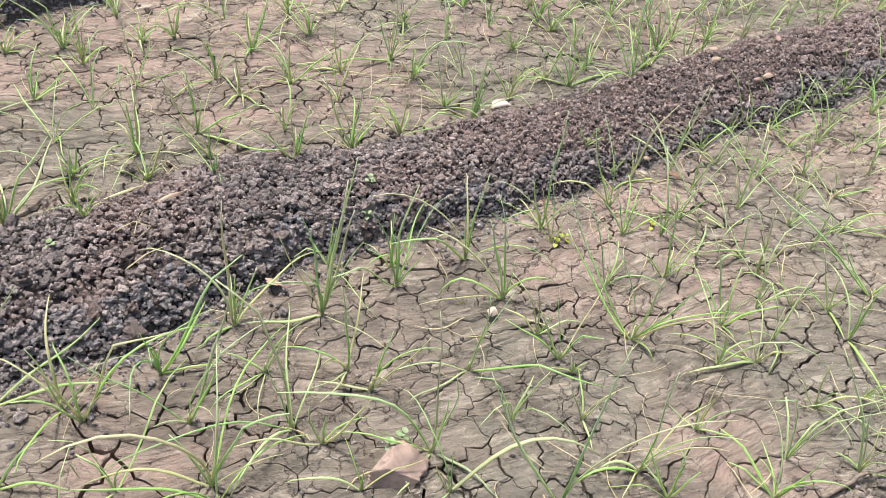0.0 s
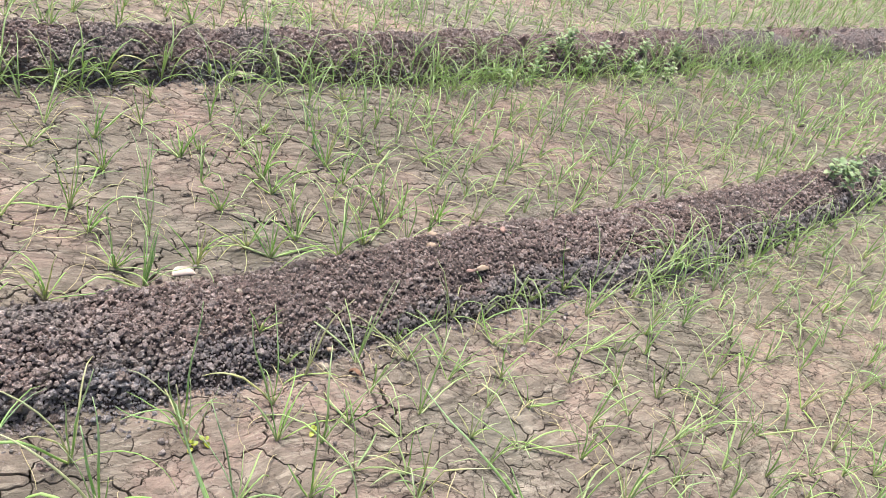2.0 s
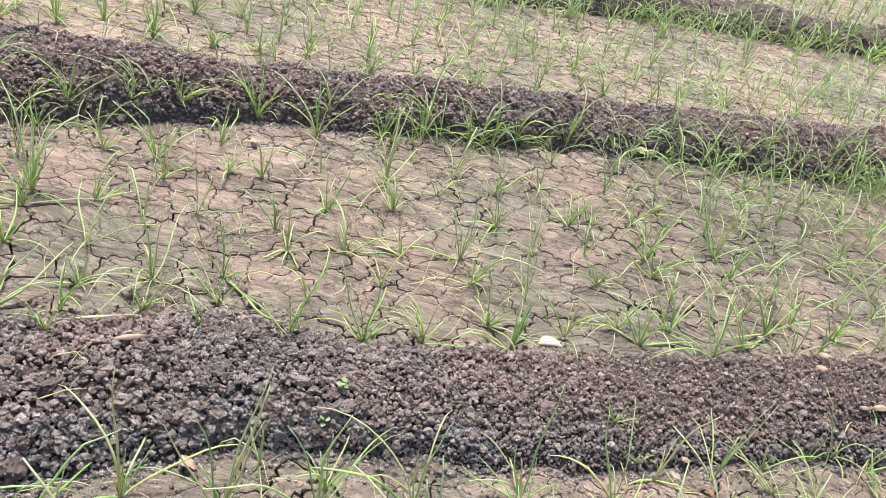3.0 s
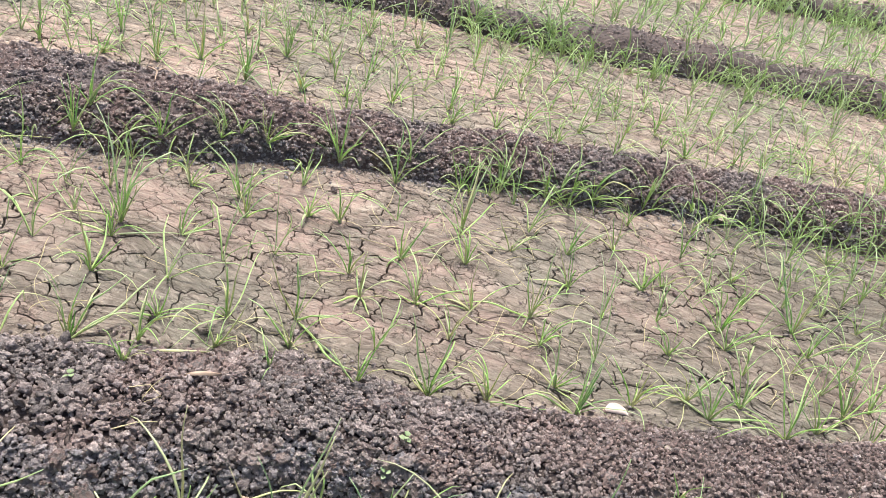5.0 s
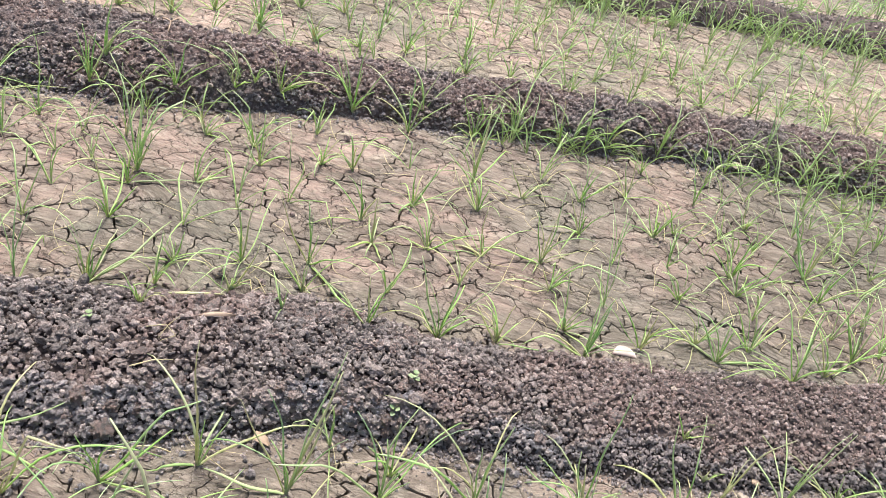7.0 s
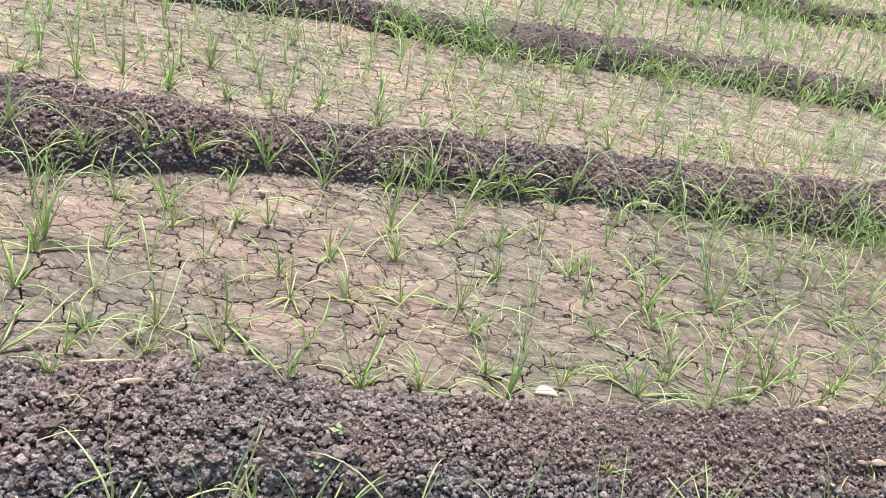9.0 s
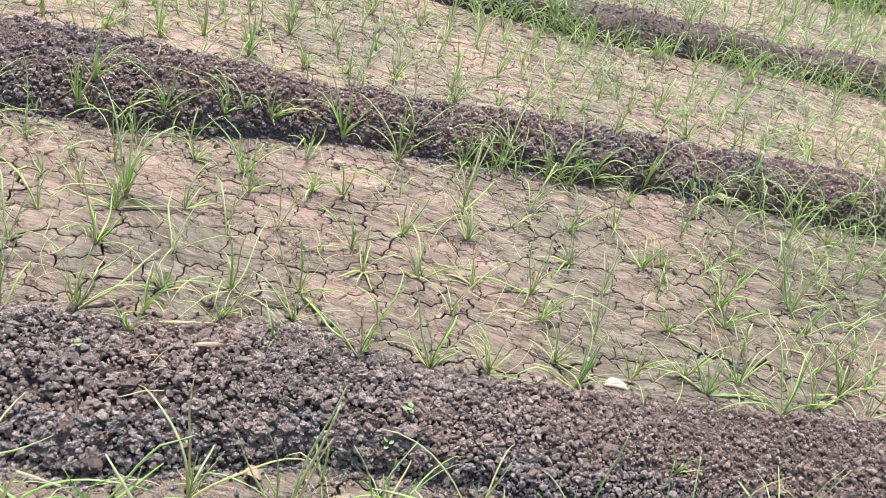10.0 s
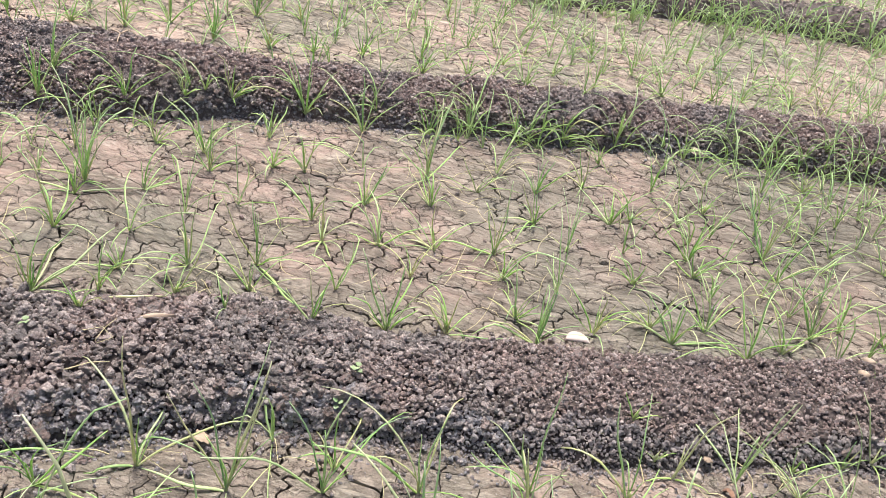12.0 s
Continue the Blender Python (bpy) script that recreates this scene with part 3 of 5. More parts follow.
def placed_seedling(x, y, leaves):
    """A seedling whose main leaves are known, length, lean, bend and direction of each; a few young ones stand between them."""
    g = np.random.default_rng(int(abs(x * 5003 + y * 977) * 10))
    root = tagged(new("onion_seedling"), "young onion plant with thin arching green leaves", "seedling", "seedlings in the beds")
    root.matrix_basis = pose(x, y, level(x, y))
    stout = 1.6 if across("B", x, y) > 0.9 else 1.25 if across("A", x, y) > 0.9 else 1.1
    mean = sum(leaf[0] for leaf in leaves) / len(leaves)
    young = [(mean * g.uniform(0.6, 1.6), g.uniform(0.03, 0.3) if g.random() < 0.45 else g.uniform(0.3, 1.2), g.uniform(0.0, 2.4), g.uniform(0, 6.3)) for _ in range(int(g.integers(2, 5) if stout < 1.2 else g.integers(5, 9)))]
    for i, (length, lean, bend, az) in enumerate(leaves + young):
        dry = g.random() < 0.3
        slim = 1.2 if i < len(leaves) else g.uniform(0.5, 0.85)
        v, f = blade(length, lean, bend, az, stout * slim * (g.uniform(0.0013, 0.0023) + 0.003 * length), kink=(g.uniform(0.45, 0.85), g.uniform(-0.3, 0.7)) if g.random() < 0.4 else None, twist=g.normal(0, 0.2))
        part("leaf", fill("leaf", v, f, ONION_YELLOW if dry else ONION, True), root, "yellowed leaf" if dry else "")
    collar = FINE_LUMPS[0] * np.array([0.003, 0.003, 0.014]) + np.array([0, 0, 0.008])
    part("sheath", fill("sheath", collar, ICO2_F, ONION_YELLOW, True), root, "pale green sheath at the soil")
    taken.append((x, y))


# The seedlings nearest the walk, leaf by leaf.
# At the foot of the near bank.
placed_seedling(-0.789, -0.768, [(0.274, 0.51, 0, 0.35), (0.144, 0.96, 0.2, 0.66), (0.146, 0.17, 0.2, -2.09), (0.095, 1.45, 0.1, -0.05)])
placed_seedling(-0.665, -0.673, [(0.305, 0.07, -0.1, -2.4), (0.122, 0.07, -0.2, 0.5), (0.14, 0.32, 0.1, 0.37), (0.231, 0.86, 1.2, 0.77), (0.089, 1.35, 0.4, -2.42)])
placed_seedling(-0.506, -0.66, [(0.355, 0.12, 0.1, 0.32), (0.286, 0.22, 0.1, 0.67), (0.247, 0.22, 0, 0.43), (0.282, 0.07, 0.3, -2.45), (0.261, 0.37, 0, -2.69), (0.136, 0.02, 0.8, -3.01), (0.146, 1.3, 0.3, -2.76)])
placed_seedling(-0.357, -0.6, [(0.254, 0.07, -0.1, -2.54), (0.23, 0.12, 0.5, -2.82), (0.298, 0.66, 0.3, -2.46), (0.104, 0.41, 0.1, -0.18)])
placed_seedling(-0.357, -0.545, [(0.15, 0.07, -0.1, -3.04), (0.108, 0.07, 2.5, -2.65), (0.111, 0.41, 0.1, 0.42)])
placed_seedling(-0.202, -0.532, [(0.154, 0.12, 0, -2.99), (0.147, 0.17, 1.7, -2.9), (0.247, 0.66, 0.5, -2.71), (0.219, 0.02, 0.2, 0.26)])
placed_seedling(-0.015, -0.454, [(0.307, 0.02, 0, 3.09), (0.148, 0.37, -0.2, 3.11), (0.13, 1.3, -0.3, -3.08), (0.106, 0.46, 0, -0.25)])
placed_seedling(0.162, -0.401, [(0.22, 0.46, -0.2, 3.05), (0.176, 0.61, 1.2, 3), (0.064, 0.22, -0.1, 0.02)])
placed_seedling(0.243, -0.317, [(0.234, 0.02, 0.5, -0.31), (0.064, 1.4, 0.2, -2.62), (0.075, 1.2, 0.6, -0.13)])
placed_seedling(0.488, -0.268, [(0.195, 0.86, 0.2, 3.01), (0.105, 0.61, 2.4, 2.85), (0.14, 0.17, -0.3, -0.32), (0.084, 0.07, 0.3, -0.55)])
placed_seedling(0.583, -0.148, [(0.085, 0.17, -0.3, 2.54), (0.049, 1.1, 0, 2.87)])
# The middle bed, the next bank and the bed behind it.
placed_seedling(-1.086, -0.367, [(0.226, 0.41, 0, 0.26), (0.221, 1.1, 0.4, 0.97), (0.082, 0.32, -0.2, -2.16), (0.074, 0.27, -0.1, 1.06)])
placed_seedling(-0.925, -0.433, [(0.084, 0.41, 0, -2.9), (0.064, 0.37, 0.2, 0.23), (0.057, 0.17, 0.1, -2.21)])
placed_seedling(-1.172, -0.167, [(0.205, 0.07, 0.3, -2.62), (0.112, 0.56, 0.1, 0.41), (0.06, 0.41, 0.1, 0.51)])
placed_seedling(-1.213, -0.026, [(0.127, 0.07, 0.3, 0.73), (0.115, 1.4, -0.2, -2.86), (0.162, 1.45, 0.1, 0.57), (0.095, 0.07, 0.1, -2.41)])
placed_seedling(-1.224, 0.031, [(0.129, 0.37, 0, 0.77), (0.228, 0.12, -0.2, 0.13), (0.301, 0.02, 2.2, 0.85), (0.222, 0.22, 0.1, 0.51)])
placed_seedling(-0.969, -0.31, [(0.142, 0.12, 0, 0.49), (0.085, 0.46, 0.2, 0.61)])
placed_seedling(-0.973, -0.229, [(0.056, 0.46, 0, -2.81), (0.084, 0.32, -0.1, 0.87), (0.061, 1.2, 0.7, -2.67)])
placed_seedling(-1.083, 0.06, [(0.085, 0.07, -0.1, -2.61), (0.088, 1.1, 0.2, 0.2), (0.111, 1.06, -0.2, 0.6)])
placed_seedling(-0.851, -0.153, [(0.174, 0.07, 0.1, 0.79), (0.145, 0.07, 0, -2.37)])
placed_seedling(-0.828, -0.25, [(0.078, 0.27, 0.1, -3.03), (0.14, 0.51, -0.3, 0.55), (0.033, 0.27, 0.1, 0.8)])
placed_seedling(-0.699, -0.164, [(0.089, 0.02, 0, -3.08), (0.157, 0.46, 0.6, -2.88)])
placed_seedling(-0.724, -0.074, [(0.213, 0.46, -0.2, -2.62), (0.178, 0.07, 0.1, -2.6), (0.28, 1.4, -0.2, -0.75), (0.085, 0.17, 0, 0.45)])
placed_seedling(-0.688, -0.306, [(0.074, 0.12, 0.1, -2.63), (0.058, 0.17, -0.1, 0.23)])
placed_seedling(-0.521, -0.258, [(0.131, 0.07, 0.1, -2.78), (0.133, 0.22, 0, 0.3), (0.19, 0.71, -0.1, -2.74), (0.095, 0.76, -0.3, -2.9)])
placed_seedling(-0.992, 0.218, [(0.135, 0.07, 0.2, 0.27), (0.085, 0.51, 0, -2.79), (0.09, 0.91, 1, 0.8)])
placed_seedling(-1.043, 0.287, [(0.191, 0.37, 0.6, -3), (0.077, 0.51, -0.1, 0.11), (0.175, 0.17, 0, 3.13)])
placed_seedling(-1.175, 0.273, [(0.095, 0.17, 0.1, -2.34), (0.074, 0.61, 0.1, 0.93)])
placed_seedling(-0.779, 0.339, [(0.107, 0.12, 0.1, -3.09), (0.121, 0.22, -0.1, 0.08), (0.076, 0.71, 0.1, -3.13)])
placed_seedling(-0.681, 0.143, [(0.122, 0.07, 0.2, -2.79), (0.153, 0.37, 1, -2.89), (0.079, 0.27, 0.2, 0.55)])
placed_seedling(-0.626, 0.073, [(0.136, 0.07, -0.1, 3.12), (0.08, 1.2, 0.8, -2.08), (0.076, 1.4, 0.1, -0.85)])
placed_seedling(-0.862, 0.317, [(0.092, 0.56, 2.6, -1.72), (0.054, 0.91, 0.5, 0.6)])
placed_seedling(-0.591, 0.276, [(0.126, 0.07, 0.2, -2.57), (0.153, 0.41, -0.3, 0.2), (0.082, 0.51, 2.6, -1.69)])
placed_seedling(-0.384, -0.162, [(0.228, 0.37, -0.1, -2.98), (0.198, 0.07, 0.1, -0.17), (0.057, 0.96, -0.3, -3.03), (0.147, 0.51, 0.1, -2.65), (0.087, 0.61, 0.5, 0.48)])
placed_seedling(-0.264, -0.11, [(0.108, 0.41, 0.1, 2.73), (0.121, 0.02, 0.3, 0.17), (0.103, 0.71, -0.1, 3.01)])
placed_seedling(-0.074, -0.052, [(0.165, 0.12, -0.1, 2.7), (0.164, 0.07, 0.1, -0.43), (0.134, 1.01, -0.3, -2.99), (0.17, 0.96, 0.9, -2.84)])
placed_seedling(-0.232, 0.224, [(0.153, 0.32, -0.1, -3.12), (0.221, 0.07, 0, -0.11), (0.167, 1.2, 0.9, -2.87), (0.065, 1.2, 0.8, -1.8)])
placed_seedling(-0.161, 0.414, [(0.125, 0.46, 0, -2.96), (0.122, 0.37, 0.3, -0.43), (0.102, 1.2, 0.8, -2.68)])
placed_seedling(-0.431, 0.35, [(0.107, 0.22, 0.2, -2.7), (0.085, 0.17, 0, 0.1), (0.066, 0.81, -0.1, -2.89)])
placed_seedling(-0.479, 0.474, [(0.121, 0.66, 0.3, -2.77), (0.132, 0.12, 0.1, -2.9), (0.239, 0.02, 0, 0.33)])
placed_seedling(-0.372, 0.171, [(0.156, 0.22, -0.3, -3.02), (0.122, 1.35, -0.2, 2.98), (0.074, 1.15, 0.9, 3.14)])
placed_seedling(-0.5, 0.121, [(0.141, 0.07, -0.1, -2.54), (0.169, 0.66, 0.3, -0.28), (0.077, 1.15, 0.2, -2.81)])
placed_seedling(-0.336, 0.499, [(0.118, 0.51, 0, -2.75), (0.119, 0.56, -0.1, -0.19)])
placed_seedling(-0.133, 0.006, [(0.153, 0.22, 0, 2.67), (0.08, 0.51, 0.2, -0.16), (0.08, 1.06, 0.3, 2.92)])
placed_seedling(-0.19, 0.137, [(0.064, 0.56, -0.1, 3.08), (0.24, 0.32, 1.5, -0.09), (0.064, 0.61, 0.7, 0.37)])
placed_seedling(-0.185, 0.574, [(0.094, 0.71, 0.1, 2.78), (0.09, 0.17, 0.1, 0.38), (0.145, 0.56, 0.1, -0.43)])
placed_seedling(-0.064, 0.676, [(0.125, 0.32, 0, -2.83), (0.157, 0.02, 0.2, 2.91), (0.068, 1.01, 0.5, -3.02)])
placed_seedling(0.033, 0.509, [(0.142, 1.2, -0.1, 2.56), (0.129, 0.32, 0, -0.18), (0.098, 0.51, -0.1, -3.11)])
placed_seedling(0.044, 0.033, [(0.147, 0.51, 0.2, 3.08), (0.105, 0.17, 0.3, 0.1), (0.114, 0.07, -0.1, -0.49)])
placed_seedling(0.222, 0.082, [(0.133, 0.66, 0.1, 2.77), (0.102, 0.32, 0, -0.18), (0.135, 1.4, 0, 2.86), (0.181, 1.4, 0.4, 0.35)])
placed_seedling(0.297, 0.159, [(0.135, 0.61, 0, 2.76), (0.127, 0.07, 0, 2.6), (0.088, 1.01, 0.5, 2.58)])
placed_seedling(0.379, 0.053, [(0.231, 0.12, -0.1, 2.9), (0.08, 0.37, 0.2, -0.78), (0.151, 0.37, 0.8, -0.61)])
placed_seedling(0.482, 0.176, [(0.217, 0.37, 1.6, 2.56), (0.069, 0.17, 0, 2.52)])
placed_seedling(0.555, 0.267, [(0.175, 0.46, 0.1, 2.93), (0.187, 0.37, 0.7, 2.81), (0.18, 0.07, 0.6, 3.09), (0.15, 0.17, 0, 2.9), (0.11, 1.3, 0.5, -2.53)])
placed_seedling(0.452, 0.559, [(0.172, 0.46, 0.5, 2.66), (0.229, 0.66, -0.3, 2.48), (0.17, 0.02, 0.1, -0.55), (0.176, 0.71, 1, 2.91)])
placed_seedling(0.25, 0.443, [(0.113, 0.46, 0.1, 3.11), (0.145, 0.02, 0.1, -0.43), (0.12, 0.07, 1.7, -0.38), (0.126, 0.76, 0.1, -3.11)])
placed_seedling(0.286, 0.716, [(0.106, 0.37, -0.2, -2.96), (0.058, 0.27, 0.3, -0.6), (0.066, 1.25, 0.2, 2.53)])
placed_seedling(0.484, 0.468, [(0.08, 0.22, -0.1, 3.03), (0.113, 0.96, -0.1, 2.79), (0.209, 0.12, 0.2, -0.42)])
placed_seedling(0.265, 0.375, [(0.093, 0.32, -0.1, 3), (0.113, 1.1, -0.3, 3.12), (0.076, 1.06, 1.2, 0.16)])
placed_seedling(0.743, 0.326, [(0.128, 0.56, 0, 3.07), (0.138, 0.02, 0, 3.06), (0.069, 1.1, 1, 2.58), (0.067, 0.07, 1.5, -0.52)])
placed_seedling(0.642, 0.666, [(0.09, 0.46, 0.3, 2.55), (0.078, 0.27, 0.6, -0.31)])
placed_seedling(0.79, 0.665, [(0.077, 1.4, 0.2, 2.93), (0.044, 0.12, 0.7, -0.41), (0.085, 1.15, 0.8, -1.03), (0.123, 0.51, 0.2, 2.71)])
placed_seedling(0.117, 0.26, [(0.112, 0.17, 1.5, -3.04), (0.072, 0.22, 0, -0.48)])
placed_seedling(0.167, 0.113, [(0.16, 0.86, 0.4, -3.04), (0.141, 0.32, -0.3, -0.58), (0.047, 0.96, 0, 2.64)])
placed_seedling(0.086, 0.553, [(0.107, 0.41, 0, -3.1), (0.068, 0.37, 0.5, -0.33)])
placed_seedling(0.598, 1.026, [(0.068, 0.41, 0.2, 2.48), (0.062, 1.1, 0.3, 2.82), (0.04, 0.56, 1.4, -0.05)])
placed_seedling(-1.522, 0.277, [(0.15, 0.17, -0.1, 0.19), (0.166, 0.02, 0.1, -2.91), (0.132, 0.41, 0.2, 1.03)])
placed_seedling(-1.515, 0.34, [(0.18, 0.07, 0.2, 0.86), (0.129, 0.32, 0.8, 0.49), (0.073, 0.46, 0.4, -2.81)])
placed_seedling(-1.324, 0.372, [(0.101, 0.17, 0, -2.28), (0.157, 0.22, -0.1, 0.79), (0.076, 1.06, 0, -2.46)])
placed_seedling(-1.187, 0.448, [(0.083, 0.12, 0.1, -2.66), (0.119, 0.02, 0.2, 0.48), (0.052, 0.81, 1.1, 0.45)])
placed_seedling(-1.08, 0.521, [(0.136, 0.27, -0.2, -2.73), (0.14, 0.51, 0.3, 0.02), (0.092, 0.71, 0.6, 0.01)])
placed_seedling(-0.887, 0.598, [(0.246, 0.22, 0.2, -2.75), (0.135, 0.07, 0, 0.51), (0.161, 0.17, 1.3, -2.72), (0.096, 0.32, 0.6, 0.52)])
placed_seedling(-0.717, 0.617, [(0.148, 0.46, 1.3, -3.1), (0.222, 0.17, 0.2, 0.11), (0.168, 0.51, 0.5, 0.01), (0.134, 0.12, 0, -3.03)])
placed_seedling(-0.542, 0.709, [(0.129, 0.46, -0.2, 3.07), (0.121, 0.27, 0.4, 0.44), (0.066, 1.2, 0.4, 2.96)])
placed_seedling(-0.436, 0.795, [(0.117, 0.27, 0.2, 2.97), (0.151, 0.12, 0, 0.28)])
placed_seedling(-0.16, 0.892, [(0.178, 0.22, 1.6, -0.12), (0.077, 1.15, 0.7, 2.97), (0.092, 0.02, 0.3, 0.4), (0.153, 1.25, 0.3, 0.32)])
placed_seedling(-0.3, 0.835, [(0.17, 0.17, 1.2, 2.92), (0.087, 0.07, -0.1, 2.86)])
placed_seedling(-1.773, 0.79, [(0.074, 0.27, 0.1, -2.56), (0.101, 0.27, 0.3, 0.66), (0.102, 0.76, 0.3, 0.45)])
placed_seedling(-1.621, 0.856, [(0.158, 0.17, 0, -2.53), (0.219, 0.02, 0.1, 0.69), (0.065, 0.76, 0.1, 0.81), (0.07, 0.66, 0.2, -2.84)])
placed_seedling(-1.527, 0.97, [(0.099, 0.32, 0.1, -2.53), (0.16, 0.12, -0.3, 0.08), (0.171, 0.71, 0.2, 0.09)])
placed_seedling(-1.346, 0.928, [(0.106, 0.02, 0, 0.03), (0.113, 0.46, 0.3, 0.08), (0.164, 0.12, -0.1, 0.68)])
placed_seedling(-1.507, 1.272, [(0.117, 0.12, 0.1, -2.83), (0.086, 0.51, -0.2, 0.42)])
placed_seedling(-1.322, 1.2, [(0.151, 0.07, 0.1, -2.8), (0.144, 0.17, 0.1, 0.12), (0.156, 0.66, 0, -0.03)])
placed_seedling(-1.172, 0.978, [(0.087, 0.32, 0.5, -3.07), (0.11, 0.07, 0.3, 0.68), (0.088, 0.66, 0.3, 0.22)])
placed_seedling(-1.187, 1.287, [(0.113, 0.22, 0, -2.88), (0.108, 0.22, 0.2, 0.12)])
placed_seedling(-1.039, 1.042, [(0.11, 0.07, -0.1, 0.52), (0.08, 0.37, 0.1, 0.49), (0.054, 1.2, 0.3, -2.84)])
placed_seedling(-0.895, 1.122, [(0.149, 0.27, -0.1, -2.89), (0.113, 0.37, 0.1, 0.15), (0.098, 0.56, 0.1, -2.83)])
placed_seedling(-0.68, 1.119, [(0.144, 0.46, -0.1, -2.89), (0.105, 0.27, 0.1, 0.24), (0.107, 0.66, 0.7, 0.53)])
placed_seedling(-0.535, 1.182, [(0.106, 0.46, 0.2, -2.62), (0.093, 0.07, 0.2, -0.29)])
placed_seedling(-0.322, 1.044, [(0.08, 0.56, 0.2, 3.07), (0.081, 0.27, 0.3, -0.38)])
placed_seedling(-0.14, 1.082, [(0.08, 0.71, -0.1, 2.99), (0.102, 0.02, 0.1, -2.91)])
placed_seedling(0.121, 1.462, [(0.147, 0.32, 0.1, -3.1), (0.101, 0.17, 0, -0.06), (0.101, 1.25, 0.2, 2.65)])
placed_seedling(0.306, 1.559, [(0.147, 0.32, 0.2, -3.04), (0.095, 0.07, 0.7, -0.07)])
placed_seedling(0.417, 1.61, [(0.092, 0.86, 0.1, 2.76), (0.089, 0.07, 0.4, 0.05)])
placed_seedling(0.597, 1.673, [(0.103, 1.25, 0, 2.47), (0.134, 0.37, 0.9, -0.54)])
placed_seedling(-0.971, 1.66, [(0.111, 0.46, 0.1, -2.65), (0.105, 0.37, 0.1, -0.18)])
placed_seedling(-1.159, 1.626, [(0.101, 0.41, 0.3, 3.1), (0.102, 0.32, -0.1, 0.29)])
# The near bed.
placed_seedling(-0.905, -0.853, [(0.304, 0.37, 0, -0.09), (0.163, 0.22, 0.1, -3.09), (0.153, 0.32, 0.8, -2.59)])
placed_seedling(-1.043, -0.807, [(0.217, 1.1, -0.1, 0.48), (0.216, 1.2, 0.2, 0.04)])
placed_seedling(-0.937, -0.825, [(0.164, 0.07, 0.2, -2.89), (0.114, 0.71, 0.1, 0.29)])
placed_seedling(-0.742, -0.874, [(0.278, 0.41, -0.2, 0.52), (0.189, 0.41, -0.2, -0.08), (0.063, 0.76, 1.2, -2.9)])
placed_seedling(-0.709, -0.994, [(0.19, 0.12, 0, 0.26), (0.147, 0.32, -0.1, 3.04), (0.286, 0.27, 0.2, -0.37), (0.355, 0.07, 2, -2.63), (0.213, 0.91, 1.7, 3.08)])
placed_seedling(-0.58, -0.909, [(0.364, 0.12, 0.2, 2.89), (0.184, 0.22, -0.1, -2.87), (0.185, 0.81, 2.1, -2.31)])
placed_seedling(-0.616, -0.786, [(0.088, 0.66, 0.4, 3.08), (0.107, 0.41, -0.1, 0.21)])
placed_seedling(-0.477, -0.797, [(0.218, 0.02, 0.2, -2.93), (0.082, 0.37, 2.6, 2.96)])
placed_seedling(-0.156, -0.657, [(0.185, 0.27, 0.2, 2.46), (0.247, 0.37, 1.1, 3.01), (0.195, 0.66, 2.5, 3.02), (0.11, 0.12, 0, -0.26), (0.145, 0.17, 2.6, -0.14)])
placed_seedling(-0.008, -0.504, [(0.135, 0.41, -0.1, 2.3), (0.064, 0.27, 0, -0.16)])
placed_seedling(-0.116, -0.754, [(0.088, 0.71, 0, 2.55), (0.132, 0.02, 0.5, 2.63), (0.064, 0.37, -0.3, -0.82)])
placed_seedling(-0.091, -0.817, [(0.133, 0.46, -0.1, 2.77), (0.138, 0.27, 0.2, -0.73), (0.145, 0.71, 0.6, 2.93)])
placed_seedling(-0.078, -0.851, [(0.05, 0.12, 0.1, 2.37), (0.046, 0.27, 0.5, -0.52)])
placed_seedling(-0.264, -0.819, [(0.202, 0.17, -0.3, -0.49), (0.141, 1.45, 0.1, -2.65), (0.263, 0.91, 0.3, -0.67)])
placed_seedling(-0.444, -0.846, [(0.207, 0.51, -0.1, -0.51), (0.159, 0.17, 0, -0), (0.093, 1.25, 0.7, 3.14)])
placed_seedling(-0.536, -0.942, [(0.095, 0.37, -0.3, 3.06), (0.074, 0.02, 0.1, 0.24), (0.174, 0.51, -0.2, -0.4)])
placed_seedling(-0.362, -0.979, [(0.342, 0.37, 1.5, 3.1), (0.218, 0.17, -0.1, -0.66), (0.146, 1.45, 0.2, -0.82), (0.106, 1.4, 0.3, -2.3)])
placed_seedling(-0.349, -1.053, [(0.107, 0.02, 0.2, 2.83), (0.306, 0.51, 2.3, 0.01), (0.07, 0.46, -0.1, 2.99)])
placed_seedling(-0.181, -1.102, [(0.323, 0.61, -0.3, 2.77), (0.171, 0.07, -0.1, -1.04)])
placed_seedling(0.064, -0.786, [(0.321, 0.76, -0.3, 2.38), (0.246, 1.1, -0.3, 2.12), (0.181, 0.12, -0.1, -0.92), (0.259, 0.37, 0, -0.9), (0.069, 0.86, 1.6, -1.24), (0.229, 0.51, 0.5, -0.98)])
placed_seedling(0.257, -0.774, [(0.228, 0.27, 0.4, 2.2), (0.103, 0.17, 0, -0.76), (0.129, 0.61, 0.6, -0.44), (0.046, 1.2, 0.5, -1.44)])
placed_seedling(0.288, -0.87, [(0.156, 1.35, 0.5, 3.14), (0.1, 0.32, 0.1, -1.08), (0.126, 0.51, 0, 2.36)])
placed_seedling(0.433, -0.74, [(0.111, 0.66, 0, 2.5), (0.04, 1.25, 0.3, -1.81)])
placed_seedling(0.399, -0.651, [(0.083, 0.81, 0.1, 2.53), (0.175, 0.12, 0, 2.25), (0.189, 0.17, 0.4, -0.69)])
